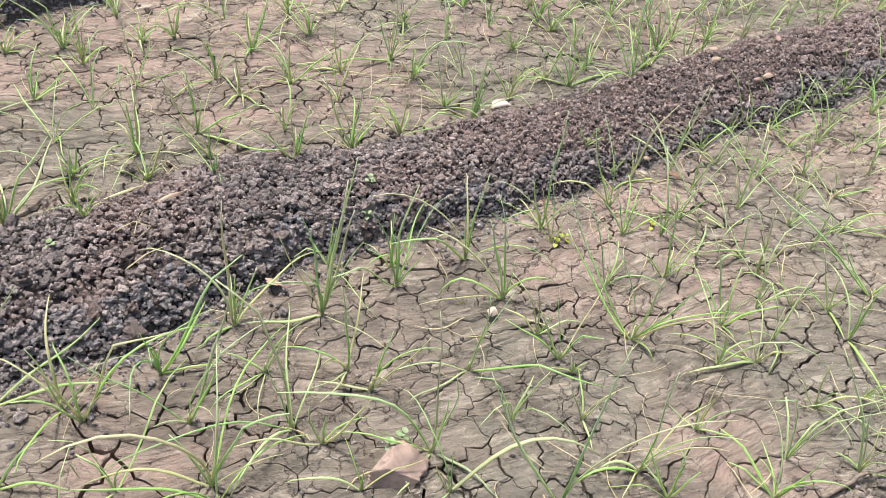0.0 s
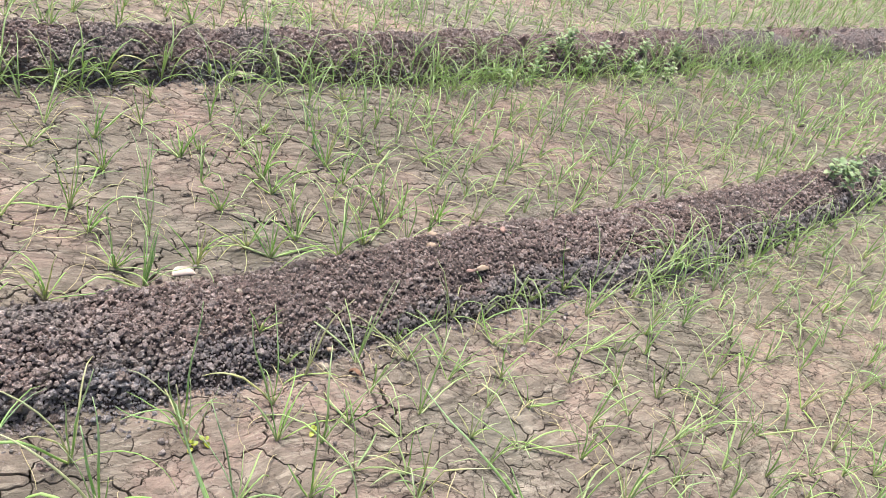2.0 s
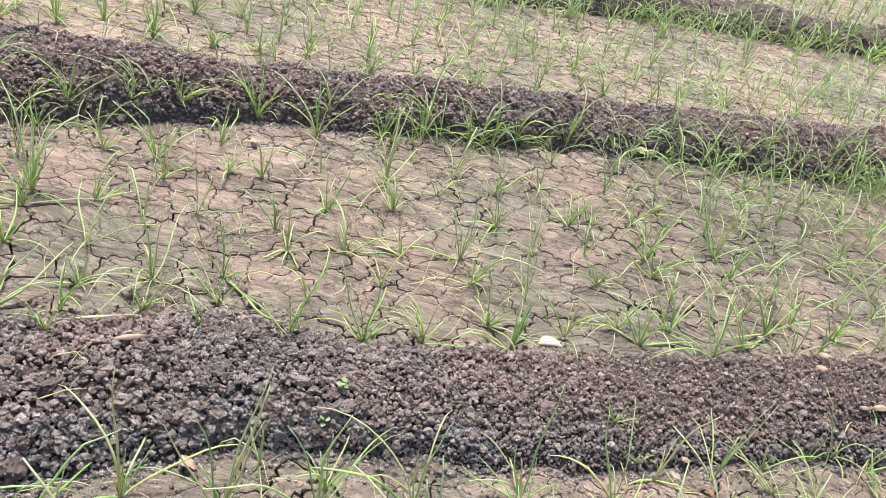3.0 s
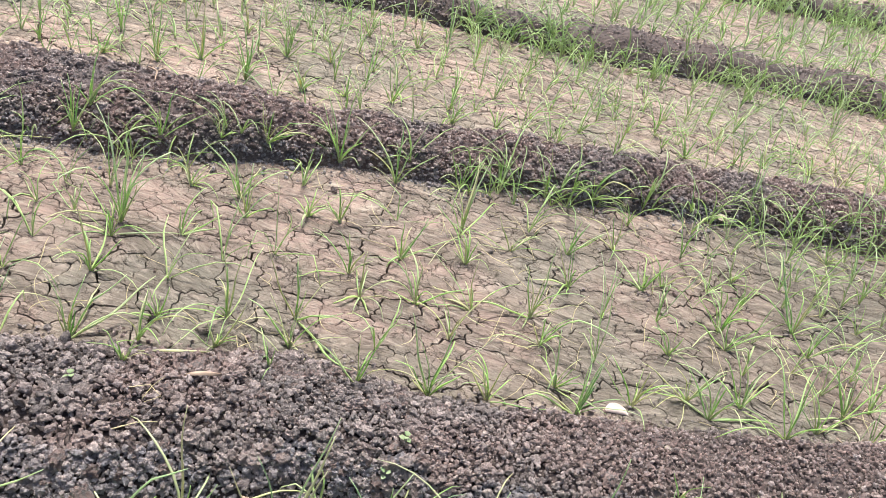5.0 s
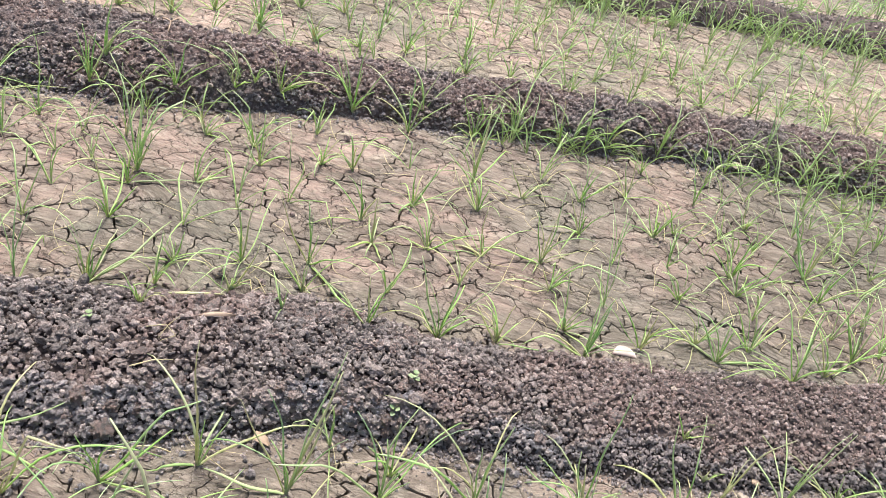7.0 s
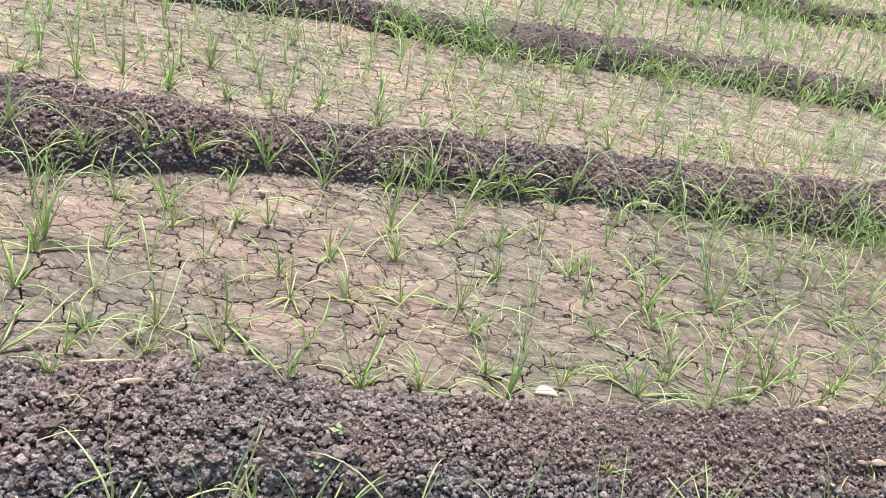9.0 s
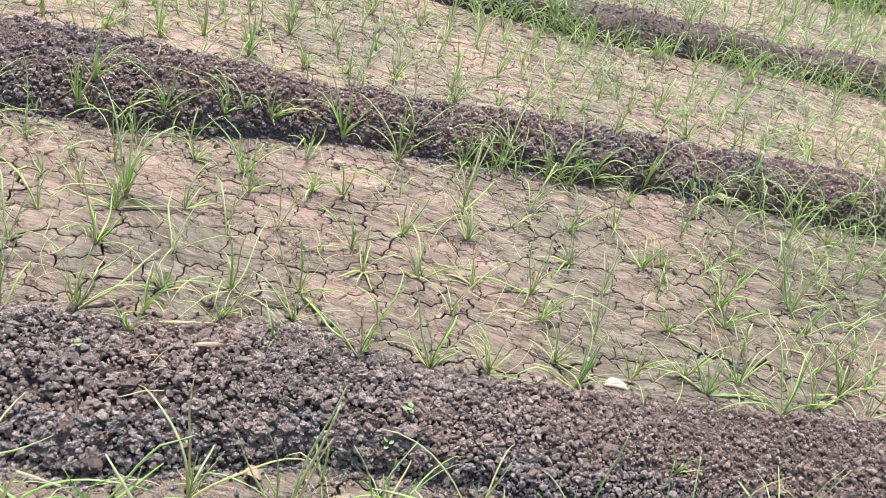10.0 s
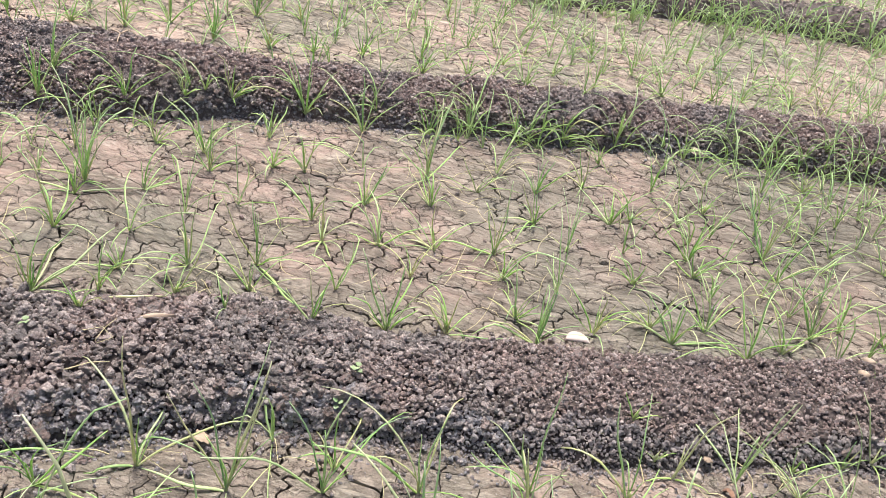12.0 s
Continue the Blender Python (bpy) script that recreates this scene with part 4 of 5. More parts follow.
placed_seedling(0.156, -0.5, [(0.124, 0.27, 0.2, 2.72), (0.109, 0.02, 0.1, -0.42), (0.12, 0.51, 0.5, 2.59)])
placed_seedling(0.308, -0.457, [(0.087, 0.37, -0.1, 2.55), (0.087, 0.07, 0.2, -0.91), (0.098, 0.41, 0.3, -0.65), (0.086, 1.4, 0, 2.16)])
placed_seedling(0.196, -0.633, [(0.208, 0.07, 0.3, 2.47), (0.07, 0.46, 0, -0.62), (0.086, 0.76, -0.2, 2.73)])
placed_seedling(0.396, -0.587, [(0.122, 0.17, 0, 2.31), (0.074, 0.76, 0.2, 1.97), (0.101, 0.86, 1.6, -2.78)])
placed_seedling(0.568, -0.492, [(0.072, 0.81, 0.3, 2.1), (0.094, 0.22, 0.1, 2.58), (0.065, 0.17, 1, -0.88)])
placed_seedling(0.508, -0.758, [(0.148, 0.46, 0, 2.16), (0.103, 0.86, 0.4, 2.64), (0.085, 1.45, 0.1, -1.79), (0.116, 0.22, 0.2, -1.01)])
placed_seedling(0.509, -0.836, [(0.119, 0.07, 0.2, 2.09), (0.153, 1.15, 1.1, -1.85), (0.158, 0.02, 0, 1.86)])
placed_seedling(0.36, -1.113, [(0.266, 0.37, 0.4, 2.16), (0.185, 0.27, 0.1, 2.5), (0.049, 1.15, 0.6, 2.23)])
placed_seedling(0.348, -0.979, [(0.072, 0.66, 0, 2.44), (0.128, 0.46, 1.4, -0.52), (0.124, 0.17, -0.1, 2.53)])
placed_seedling(0.103, -0.995, [(0.069, 1.01, -0.1, 2.57), (0.067, 0.12, 0.3, 2.63), (0.068, 1.25, 0.6, -0.59), (0.123, 0.02, 0.2, -1.01)])
placed_seedling(0.183, -1.139, [(0.096, 1.25, -0.1, 2.18), (0.144, 1.06, 0, 2.05), (0.098, 0.12, 0.7, -1.16), (0.149, 0.27, -0.3, -0.88)])
placed_seedling(0.001, -1.114, [(0.069, 0.91, 0.3, 2.17), (0.121, 0.61, -0.1, 2.44), (0.13, 0.02, 0, 2.41)])
placed_seedling(-0.029, -1.061, [(0.175, 0.66, 2.4, -2.88), (0.104, 0.61, 2.4, 3.01), (0.26, 0.02, 0.1, 2.3)])
placed_seedling(-0.09, -0.948, [(0.094, 0.41, 0.1, 2.71), (0.072, 1.35, 0.3, -1.72), (0.124, 0.22, 0.2, -0.91)])
placed_seedling(-0.485, -1.032, [(0.14, 0.76, 2.1, 3.04), (0.057, 0.02, 0, -0.31)])
placed_seedling(-1.014, -0.956, [(0.105, 0.56, 0.6, 0.59), (0.113, 1.01, 1.3, -0.27)])
placed_seedling(-0.701, -1.023, [(0.219, 0.86, 0.7, -3.07)])
placed_seedling(0.145, -0.253, [(0.07, 0.51, 0, 3.04)])
placed_seedling(0.202, -0.299, [(0.042, 1.25, -0.3, 2.38)])
placed_seedling(0.73, -0.201, [(0.104, 0.96, -0.2, 2.09), (0.102, 0.71, 0.1, -0.93), (0.046, 1.25, -0.1, 2.41)])
placed_seedling(0.476, -0.208, [(0.124, 1.3, 0.3, 2.51), (0.064, 0.22, 0, 2.54)])
placed_seedling(0.639, -0.121, [(0.162, 0.51, -0.2, 2.62), (0.038, 0.27, -0.1, -0.33)])
placed_seedling(0.896, -0.033, [(0.096, 0.96, 0.2, 2.85), (0.109, 0.86, 0, 2.08), (0.102, 0.37, 0, -0.7)])
placed_seedling(1.018, 0.015, [(0.172, 0.37, -0.1, 2.72), (0.075, 1.15, -0.2, 1.98), (0.07, 0.46, 1.3, -0.68), (0.085, 0.27, -0.1, -1.05)])
placed_seedling(0.883, -0.328, [(0.06, 0.86, 0.3, 2.55), (0.134, 0.07, 0.2, 2.71)])
placed_seedling(0.705, -0.316, [(0.127, 0.22, -0.1, 2.41), (0.04, 0.91, 0.6, 2.38)])
# The near bed towards the low bank.
placed_seedling(0.63, -0.728, [(0.138, 0.91, -0.3, 2.34), (0.371, 0.91, 0.1, 2.66), (0.17, 0.27, 0, -0.67)])
placed_seedling(0.811, -0.557, [(0.12, 0.12, 0.6, 2.1), (0.162, 0.27, -0.1, -0.71), (0.181, 1.25, 0.7, 2.85)])
placed_seedling(1.114, -0.379, [(0.09, 0.56, -0.1, 2.26), (0.158, 0.22, 0, 2.05), (0.097, 0.32, 0.7, -0.54)])
placed_seedling(0.738, -0.405, [(0.095, 0.76, 0.4, -0.72), (0.128, 1.01, -0.2, 2.1)])
placed_seedling(0.859, -0.681, [(0.086, 0.46, 0.1, 1.86), (0.232, 0.02, 0.3, 2.42), (0.158, 0.02, 0.2, -1.32)])
placed_seedling(0.919, -0.824, [(0.206, 0.41, 0, 2.21)])
placed_seedling(1.033, -0.877, [(0.24, 1.25, 0.2, 2.05), (0.287, 0.07, 0.3, -0.94)])
placed_seedling(1.397, -0.788, [(0.152, 0.32, -0.1, 2.23), (0.236, 0.12, 0, -0.74), (0.357, 1.2, 1, 3)])
placed_seedling(1.633, -0.808, [(0.14, 0.56, -0.2, 1.85), (0.08, 1.3, 0.4, -1.91)])
placed_seedling(1.872, -0.673, [(0.141, 0.37, 0.5, 2.15), (0.119, 0.41, -0.2, -0.92)])
placed_seedling(1.279, -0.401, [(0.104, 1.3, 0.2, 2.2), (0.093, 0.32, 0, -1.1)])
placed_seedling(1.483, -0.262, [(0.101, 0.71, 0.1, 1.8), (0.094, 0.22, -0.1, 1.96), (0.069, 0.37, 0.7, -0.73)])
placed_seedling(1.343, -0.503, [(0.085, 0.71, -0.2, 2.54), (0.168, 0.81, 0.2, -0.57)])
placed_seedling(1.567, -0.411, [(0.108, 0.61, 0.5, 1.74), (0.096, 0.22, 0.2, -1.11), (0.083, 1.4, 0.2, -1.76)])
placed_seedling(1.359, -0.69, [(0.085, 0.12, -0.2, 2.06), (0.069, 0.86, 0.2, 1.92)])

# Seedlings of the east end, as they stand.
EAST_END = [
    (1.335, -0.305), (1.742, -0.381), (1.853, -0.502), (2.072, -0.392), (2.18, -0.523), (2.372, -0.42), (1.696, 0.03), (2.124, 0.328),
    (2.489, 0.348), (2.231, 0.027), (1.63, -0.634), (1.817, -0.649), (1.554, -0.555), (2.109, -0.276), (2.871, 0.137), (2.668, -0.152),
    (3.181, 0.18), (2.9, -0.177), (1.009, -0.338), (1.06, -0.069), (1.372, -0.092), (1.216, -0.139), (1.26, 0.023),
]
taken += EAST_END
rng = np.random.default_rng(5)
for x, y in EAST_END:
    plant(x, y, rng)


def free(x, y, gap):
    return all((x - a) ** 2 + (y - b) ** 2 > gap * gap for a, b in taken)


# the rest of the near beds
tries = 0
while len(taken) < 300 and tries < 20000:
    tries += 1
    x, y = rng.uniform(-2.0, 2.6), rng.uniform(-1.1, 2.0)
    known = -1.25 < x < 1.2 and across("B", x, y) < 0.0
    if not on_bank(x, y, 0.0) and free(x, y, (0.13 if x < 0.2 else 0.1) if known else 0.115) and across("O", x, y) > 1.02:
        taken.append((x, y))
        plant(x, y, rng, 0.8 if known else 1.0)


def mass_seedlings():
    """Everything farther off, too many to count."""
    rng = np.random.default_rng(31)
    heap, cells = Heap(), {}
    for a, b in taken:
        cells.setdefault((int(a / 0.12), int(b / 0.12)), []).append((a, b))
    made = 0
    for _ in range(60000):
        x, y = (rng.uniform(-3.5, 4.5), rng.uniform(-1.2, 6.0)) if rng.random() < 0.6 else (rng.uniform(4.5, 10.5), rng.uniform(0.4, 8.0))
        if made > 4200 or across("O", x, y) < 1.02 or y - 0.42 * x > 5.0 or on_bank(x, y, -0.02):
            continue
        i, j = int(x / 0.12), int(y / 0.12)
        gap = 0.015 if -1.3 < x < 0.2 and across("B", x, y) < 0.1 else 0.0062 if 0.2 <= x < 1.6 and y < 1.3 else 0.0075
        if any((x - a) ** 2 + (y - b) ** 2 < gap for di in (-2, -1, 0, 1, 2) for dj in (-2, -1, 0, 1, 2) for a, b in cells.get((i + di, j + dj), ())):
            continue
        cells.setdefault((i, j), []).append((x, y))
        made += 1
        z = mud_level(x, y)
        far = x > 2.6 or y > 2.6
        for h in blade_habits(rng)[:4 if far else 5]:
            h.pop("dry")
            h["radius"] *= 2.1 if far else 1.3
            h["length"] *= 0.8 if x > 1.3 else 0.95
            h["bend"] *= 1.3
            v, f = blade(sides=3, segs=3 if far else 5, **h)
            heap.add(v + np.array([x, y, z]), f)
    ob = new("seedling_rows", heap.mesh("seedling_rows", ONION_MASS, True))
    return tagged(ob, "distant thin green onion seedlings in mud", "seedlings", kind="stuff")


mass_seedlings()


def bank_grass():
    """Thick grass along the feet of the banks."""
    rng = np.random.default_rng(41)
    heap = Heap()
    for key, x0, x1, n in (("B", 0.35, 4.5, 230), ("C", -0.9, 5.0, 250), ("A", 1.2, 6.0, 75), ("B", -1.5, 0.4, 30), ("D", 0.0, 4.0, 130)):
        for _ in range(n):
            x = rng.uniform(x0, x1)
            y, z = bank_level(key, x, rng.normal(0.0, 0.14))
            z = max(z, mud_level(x, y))
            for _ in range(int(rng.integers(3, 6))):
                v, f = blade(rng.uniform(0.09, 0.25), rng.uniform(0.1, 1.0), rng.uniform(0.8, 2.6), rng.uniform(0, 6.3), rng.uniform(0.0016, 0.0028) * (1.7 if key in "CD" else 1.15), 3, 6)
                heap.add(v + np.array([x, y, z]), f)
    ob = new("bank_grass", heap.mesh("bank_grass", GRASS, True))
    return tagged(ob, "green grass growing along feet of soil banks", "grass", kind="stuff")


bank_grass()



def bed_crumbs():
    """Small crumbs of soil strewn over the mud, thickest round the seedlings and beside the banks."""
    rng = np.random.default_rng(71)
    heap = Heap()
    spots = [(x, y) for x, y in taken if x < 1.6]
    for _ in range(3600):
        if rng.random() < 0.6:
            x, y = spots[int(rng.integers(len(spots)))]
            x, y = x + rng.normal(0, 0.022), y + rng.normal(0, 0.022)
        else:
            x, y = rng.uniform(-1.9, 2.2), rng.uniform(-1.1, 1.9)
        if on_bank(x, y):
            continue
        r = 0.0021 * math.exp(rng.normal(0, 0.5))
        k = int(rng.integers(len(PLAIN_LUMPS)))
        heap.add(PLAIN_LUMPS[k] @ turn_matrix(rng).T * r + np.array([x, y, mud_level(x, y) + 0.4 * r]), ICO_F)
    ob = new("soil_crumbs", heap.mesh("soil_crumbs", SOIL))
    return tagged(ob, "dark soil crumbs strewn over cracked mud", "soil crumbs", kind="stuff")


def bed_litter():
    """Withered leaf ends and root fibres lying on the mud."""
    rng = np.random.default_rng(73)
    heap = Heap()
    for _ in range(900):
        x, y = rng.uniform(-1.9, 2.4), rng.uniform(-1.1, 1.9)
        if on_bank(x, y, 0.05):
            continue
        v, f = blade(rng.uniform(0.03, 0.16), rng.uniform(1.1, 1.5), rng.uniform(0.0, 0.6), rng.uniform(0, 6.3), rng.uniform(0.0007, 0.0016), 3, 6, None, rng.normal(0, 1.6))
        heap.add(v + np.array([x, y, mud_level(x, y) + 0.003]), f)
    ob = new("withered_litter", heap.mesh("withered_litter", DRY, True))
    return tagged(ob, "withered straw-coloured leaf ends lying on mud", "litter", kind="stuff")


bed_crumbs()
bed_litter()

# ---- weeds ----
def ovate(length, width, droop, lift=0.25):
    """A broad leaf with a folded midrib and a rounded outline, on a short stalk, growing along +x."""
    top, n = [], 7
    for i in range(n):
        t = i / (n - 1)
        w = width * 0.5 * (math.sin(math.pi * min(1.0, t * 0.97 + 0.03) ** 0.8) ** 0.75 if 0 < i < n - 1 else 0.06)
        x, z = length * (0.18 + 0.82 * t), lift * length * t - droop * length * t * t
        top += [(x, -w, z + 0.22 * w), (x, 0, z), (x, w, z + 0.22 * w)]
    v = np.array(top)
    low = v - np.array([0, 0, 0.0007])
    f = []
    for i in range(n - 1):
        for k in (0, 1):
            a = 3 * i + k
            f += [(a, a + 3, a + 4), (a, a + 4, a + 1)]
    f = np.array(f)
    stalk, g = blade(length * 0.22, 1.3, 0.0, 0.0, 0.0008, 4, 2)
    m = len(v)
    return np.concatenate([v, low, stalk]), np.concatenate([f, f[:, ::-1] + m, g + 2 * m])


def broad_weed(rng, label, height=0.05, whorls=4, size=0.03, material=None):
    root = tagged(new("weed"), label, "weed", "broad-leaved weeds")
    for s in range(1 if height < 0.04 else int(rng.integers(1, 4))):
        az, lean = rng.uniform(0, 6.3), rng.uniform(0.05, 0.45) if s else 0.08
        h = height * rng.uniform(0.75, 1.1)
        v, f = blade(h, lean, 0.1, az, 0.0016, 5, 4)
        stem = part("stem", fill("stem", v, f, material or WEED, True), root)
        for w in range(whorls):
            t = (w + 1) / whorls
            at = Vector((math.sin(lean) * math.cos(az), math.sin(lean) * math.sin(az), math.cos(lean))) * (h * t)
            for q in range(2 if w < whorls - 1 else 3):
                lv, lf = ovate(size * rng.uniform(0.7, 1.15) * (1.0 - 0.35 * (t > 0.95)), size * rng.uniform(0.55, 0.8), rng.uniform(0.0, 0.5), rng.uniform(0.1, 0.6))
                part("leaf", fill("leaf", lv, lf, material or WEED, True), stem, m=Matrix.Translation(at) @ pose(0, 0, 0, 0, rng.uniform(-25, 10), 90 * w + 180 * q + rng.uniform(-30, 30)))
    return root


rng = np.random.default_rng(61)
WEED_KINDS = [
    broad_weed(rng, "bushy light green weed with rounded leaves on soil bank", 0.085, 6, 0.032, WEED_BRIGHT),
    broad_weed(rng, "light green weed seedling with oval leaves on bank", 0.045, 3, 0.034),
    broad_weed(rng, "tiny pale green sprout in bare soil", 0.022, 2, 0.02),
    broad_weed(rng, "tiny yellow-green sprout on cracked mud", 0.018, 2, 0.017, WEED_YELLOW),
]
weed_used = set()


def put_weed(kind, x, y, size=1.0):
    m = pose(x, y, level(x, y), 0, 0, rng.uniform(0, 360)) @ Matrix.Scale(size * rng.uniform(0.9, 1.12), 4)
    if kind not in weed_used:
        weed_used.add(kind)
        WEED_KINDS[kind].matrix_basis = m
        return
    ob = copy_thing(WEED_KINDS[kind], m)
    ob.scale = m.to_scale()


# on the low bank
for kind, x, y in ((1, 1.36, -0.92), (1, 1.535, -0.945), (0, 1.66, -0.865), (0, 1.70, -0.84), (1, 1.86, -0.80), (1, 2.11, -0.69), (2, 2.13, -0.62),
                   (1, 2.43, -0.615), (2, 1.19, -1.05), (2, 1.45, -0.95), (1, 2.7, -0.62), (2, 1.25, -1.0)):
    put_weed(kind, x, y)
# along the far run of the near bank
for kind, x, y in ((0, 2.62, 0.88), (1, 2.72, 0.95), (1, 2.83, 0.98), (1, 2.96, 0.97), (0, 3.2, 1.08), (0, 3.38, 1.16), (0, 3.55, 1.24), (1, 3.54, 1.18), (0, 3.72, 1.33),
                   (0, 3.88, 1.38), (1, 4.15, 1.52), (0, 4.6, 1.82), (1, 4.4, 1.66), (0, 5.09, 2.08), (0, 5.41, 2.16), (1, 5.8, 2.36)):
    put_weed(kind, x, y - 0.09, 1.2)
    put_weed(0, x + 0.06, y - rng.uniform(0.03, 0.17), 0.95)
# in the grass of the middle bank
for kind, x, y in ((0, 1.6, 1.78), (0, 1.72, 1.78), (0, 1.8, 1.86), (0, 1.89, 1.86), (0, 2.17, 1.96), (0, 2.2, 1.87), (0, 2.3, 2.05), (0, 2.44, 1.98),
                   (0, 2.59, 2.2), (0, 1.53, 1.64), (1, 3.59, 2.7), (1, 4.2, 2.95), (0, 2.0, 1.9), (1, 1.38, 1.62)):
    put_weed(kind, x, y - rng.uniform(0.1, 0.2), 1.0)
# sprouts
for kind, x, y in ((2, -0.393, -0.443), (2, -0.971, -0.521), (2, -0.38, -0.386), (2, -0.43, -0.965), (2, -0.405, -0.95), (3, 0.0, -0.511), (3, 0.228, -0.483), (3, 0.02, -0.5)):
    put_weed(kind, x, y, 0.8)


# ---- litter on the soil ----
def sheet(name, label, category, length, width, cup, curl, material, x, y, turn, lift=0.006, tilt=0.0, roll=0.0, ragged=0.12, blunt=0.75):
    """A thin dry leaf or husk, cupped across and curled along, with a ragged outline."""
    n, m = 11, 7
    v = []
    s = x * 17.0 + y * 5.0
    for i in range(n):
        t = i / (n - 1)
        w = width * 0.5 * math.sin(math.pi * (0.015 + 0.97 * t)) ** blunt * (1 + ragged * 2 * rough(t, s, 0.2, 3.0))
        for k in range(m):
            u = 2 * k / (m - 1) - 1
            z = cup * (1 - u * u) + curl * math.sin(math.pi * t) + 0.1 * width * rough(t * 2, u + s, 0.6, 1.0)
            v.append((length * (t - 0.5), w * u, z))
    v = np.array(v)
    a = np.array([i * m + k for i in range(n - 1) for k in range(m - 1)])
    f = np.concatenate([np.stack([a, a + m, a + m + 1], 1), np.stack([a, a + m + 1, a + 1], 1)])
    low = v - np.array([0, 0, 0.0008])
    ob = new(name, fill(name, np.concatenate([v, low]), np.concatenate([f, f[:, ::-1] + len(v)]), material, True))
    ob.matrix_basis = pose(x, y, level(x, y) + lift, roll, tilt, turn)
    return tagged(ob, label, category)


def twig(name, label, category, points, radius, material, sides=6):
    """A thin uneven stalk through a few points, lying on the soil."""
    p = [Vector((x, y, level(x, y) + z)) for x, y, z in points]
    path = []
    for a, b in zip(p, p[1:]):
        path += [a.lerp(b, i / 5) for i in range(5)]
    path.append(p[-1])
    v, f = [], []
    for i, q in enumerate(path):
        d = (path[min(i + 1, len(path) - 1)] - path[max(i - 1, 0)]).normalized()
        side = d.cross(Vector((0, 0, 1))).normalized()
        up = side.cross(d)
        r = radius * (1 - 0.55 * i / len(path)) * (1 + 0.35 * rough(i * 0.3, radius * 900, 0.5, 2.0))
        q = q + Vector((rough(q.x, q.y, 0.03, 5.0), rough(q.x, q.y, 0.03, 6.0), 0)) * radius * 1.5
        v += [q + side * (r * math.cos(6.283 * k / sides)) + up * (r * math.sin(6.283 * k / sides)) for k in range(sides)]
    n = len(path)
    for i in range(n - 1):
        for k in range(sides):
            a, b = i * sides + k, i * sides + (k + 1) % sides
            f += [(a, b, b + sides), (a, b + sides, a + sides)]
    v += [path[0], path[-1]]
    f += [(k, len(v) - 2, (k + 1) % sides) for k in range(sides)]
    f += [((n - 1) * sides + k, (n - 1) * sides + (k + 1) % sides, len(v) - 1) for k in range(sides)]
    return tagged(new(name, fill(name, [tuple(c) for c in v], f, material, True)), label, category)


def stone(name, label, category, x, y, r, material, flat=0.7, sink=0.2):
    g = np.random.default_rng(int(abs(x * 911 + y * 377) * 10))
    ob = new(name, fill(name, lump(g, ICO2_V, 0.35) * r * np.array([1, 1, flat]), ICO2_F, material))
    ob.matrix_basis = pose(x, y, level(x, y) + r * flat * (0.75 - sink), 0, 0, g.uniform(0, 360))
    return tagged(ob, label, category)


def hooded_leaf(name, label, category, length, height, depth, material, x, y, turn, lift):
    """A dry leaf curled over like half a shell, its open edge resting on the soil."""
    n, m, v = 17, 8, []
    for i in range(n):
        t = i / (n - 1)
        h = max(0.02, 1 - abs(2 * t - 1) ** 2.3) ** 0.6 * (1 - 0.25 * (t - 0.4))
        for k in range(m):
            q = 0.5 * math.pi * k / (m - 1) * 1.25
            ridge = 1 + 0.05 * math.sin(9 * t + 2.0) + 0.08 * rough(t * 3, k * 0.2, 0.5, 7.0)
            v.append((length * (t - 0.5), depth * h * (1 - math.cos(q)), height * h * math.sin(q) * ridge))
    v = np.array(v)
    a = np.array([i * m + k for i in range(n - 1) for k in range(m - 1)])
    f = np.concatenate([np.stack([a, a + m, a + m + 1], 1), np.stack([a, a + m + 1, a + 1], 1)])
    low = v * 0.95 + np.array([0, 0.0012, -0.0006])
    ob = new(name, fill(name, np.concatenate([v, low]), np.concatenate([f, f[:, ::-1] + len(v)]), material, True))
    ob.matrix_basis = pose(x, y, level(x, y) + lift, 0, 0, turn)
    return tagged(ob, label, category)


hooded_leaf("dry_leaf", "white cupped dry leaf on edge of soil bank", "dry leaf", 0.055, 0.010, 0.017, HUSK_WHITE, 0.014, -0.008, 14, 0.003)
sheet("dry_leaf", "narrow curled tan dry leaf on crumbly soil", "dry leaf", 0.068, 0.011, 0.004, 0.006, HUSK_TAN, -0.77, -0.42, 30, 0.012)
sheet("onion_husk", "tan papery onion husk on soil bank", "husk", 0.062, 0.018, 0.006, 0.008, HUSK_TAN, 0.74, -0.005, 28, 0.012, 12)
sheet("onion_husk", "reddish scrap of onion husk on soil", "husk", 0.03, 0.018, 0.005, 0.003, HUSK_RED, 0.856, 0.162, 70, 0.01)
sheet("onion_husk", "small reddish husk scrap beside tan husk", "husk", 0.03, 0.012, 0.004, 0.003, HUSK_RED, 0.70, -0.02, 10, 0.01)
sheet("dry_leaf", "greyish flat dry leaf standing against bank", "dry leaf", 0.05, 0.028, 0.003, 0.003, STONE, 1.02, 0.085, 95, 0.02, 50)
sheet("petal", "crumpled white petal on cracked mud", "petal", 0.03, 0.02, 0.009, 0.006, HUSK_PALE, -0.19, -0.70, 60, 0.008, 25, 0, 0.3)
sheet("dry_leaf", "small yellowish dry leaf scrap on mud", "dry leaf", 0.044, 0.03, 0.003, 0.004, HUSK_TAN, -0.59, -0.585, 70, 0.012, 38, 14, 0.4)
sheet("dry_leaf", "shrivelled brown dead leaf on cracked mud", "dry leaf", 0.05, 0.011, 0.006, 0.01, HUSK_BROWN, 0.345, -0.327, 110, 0.008, 35, 15, 0.35)
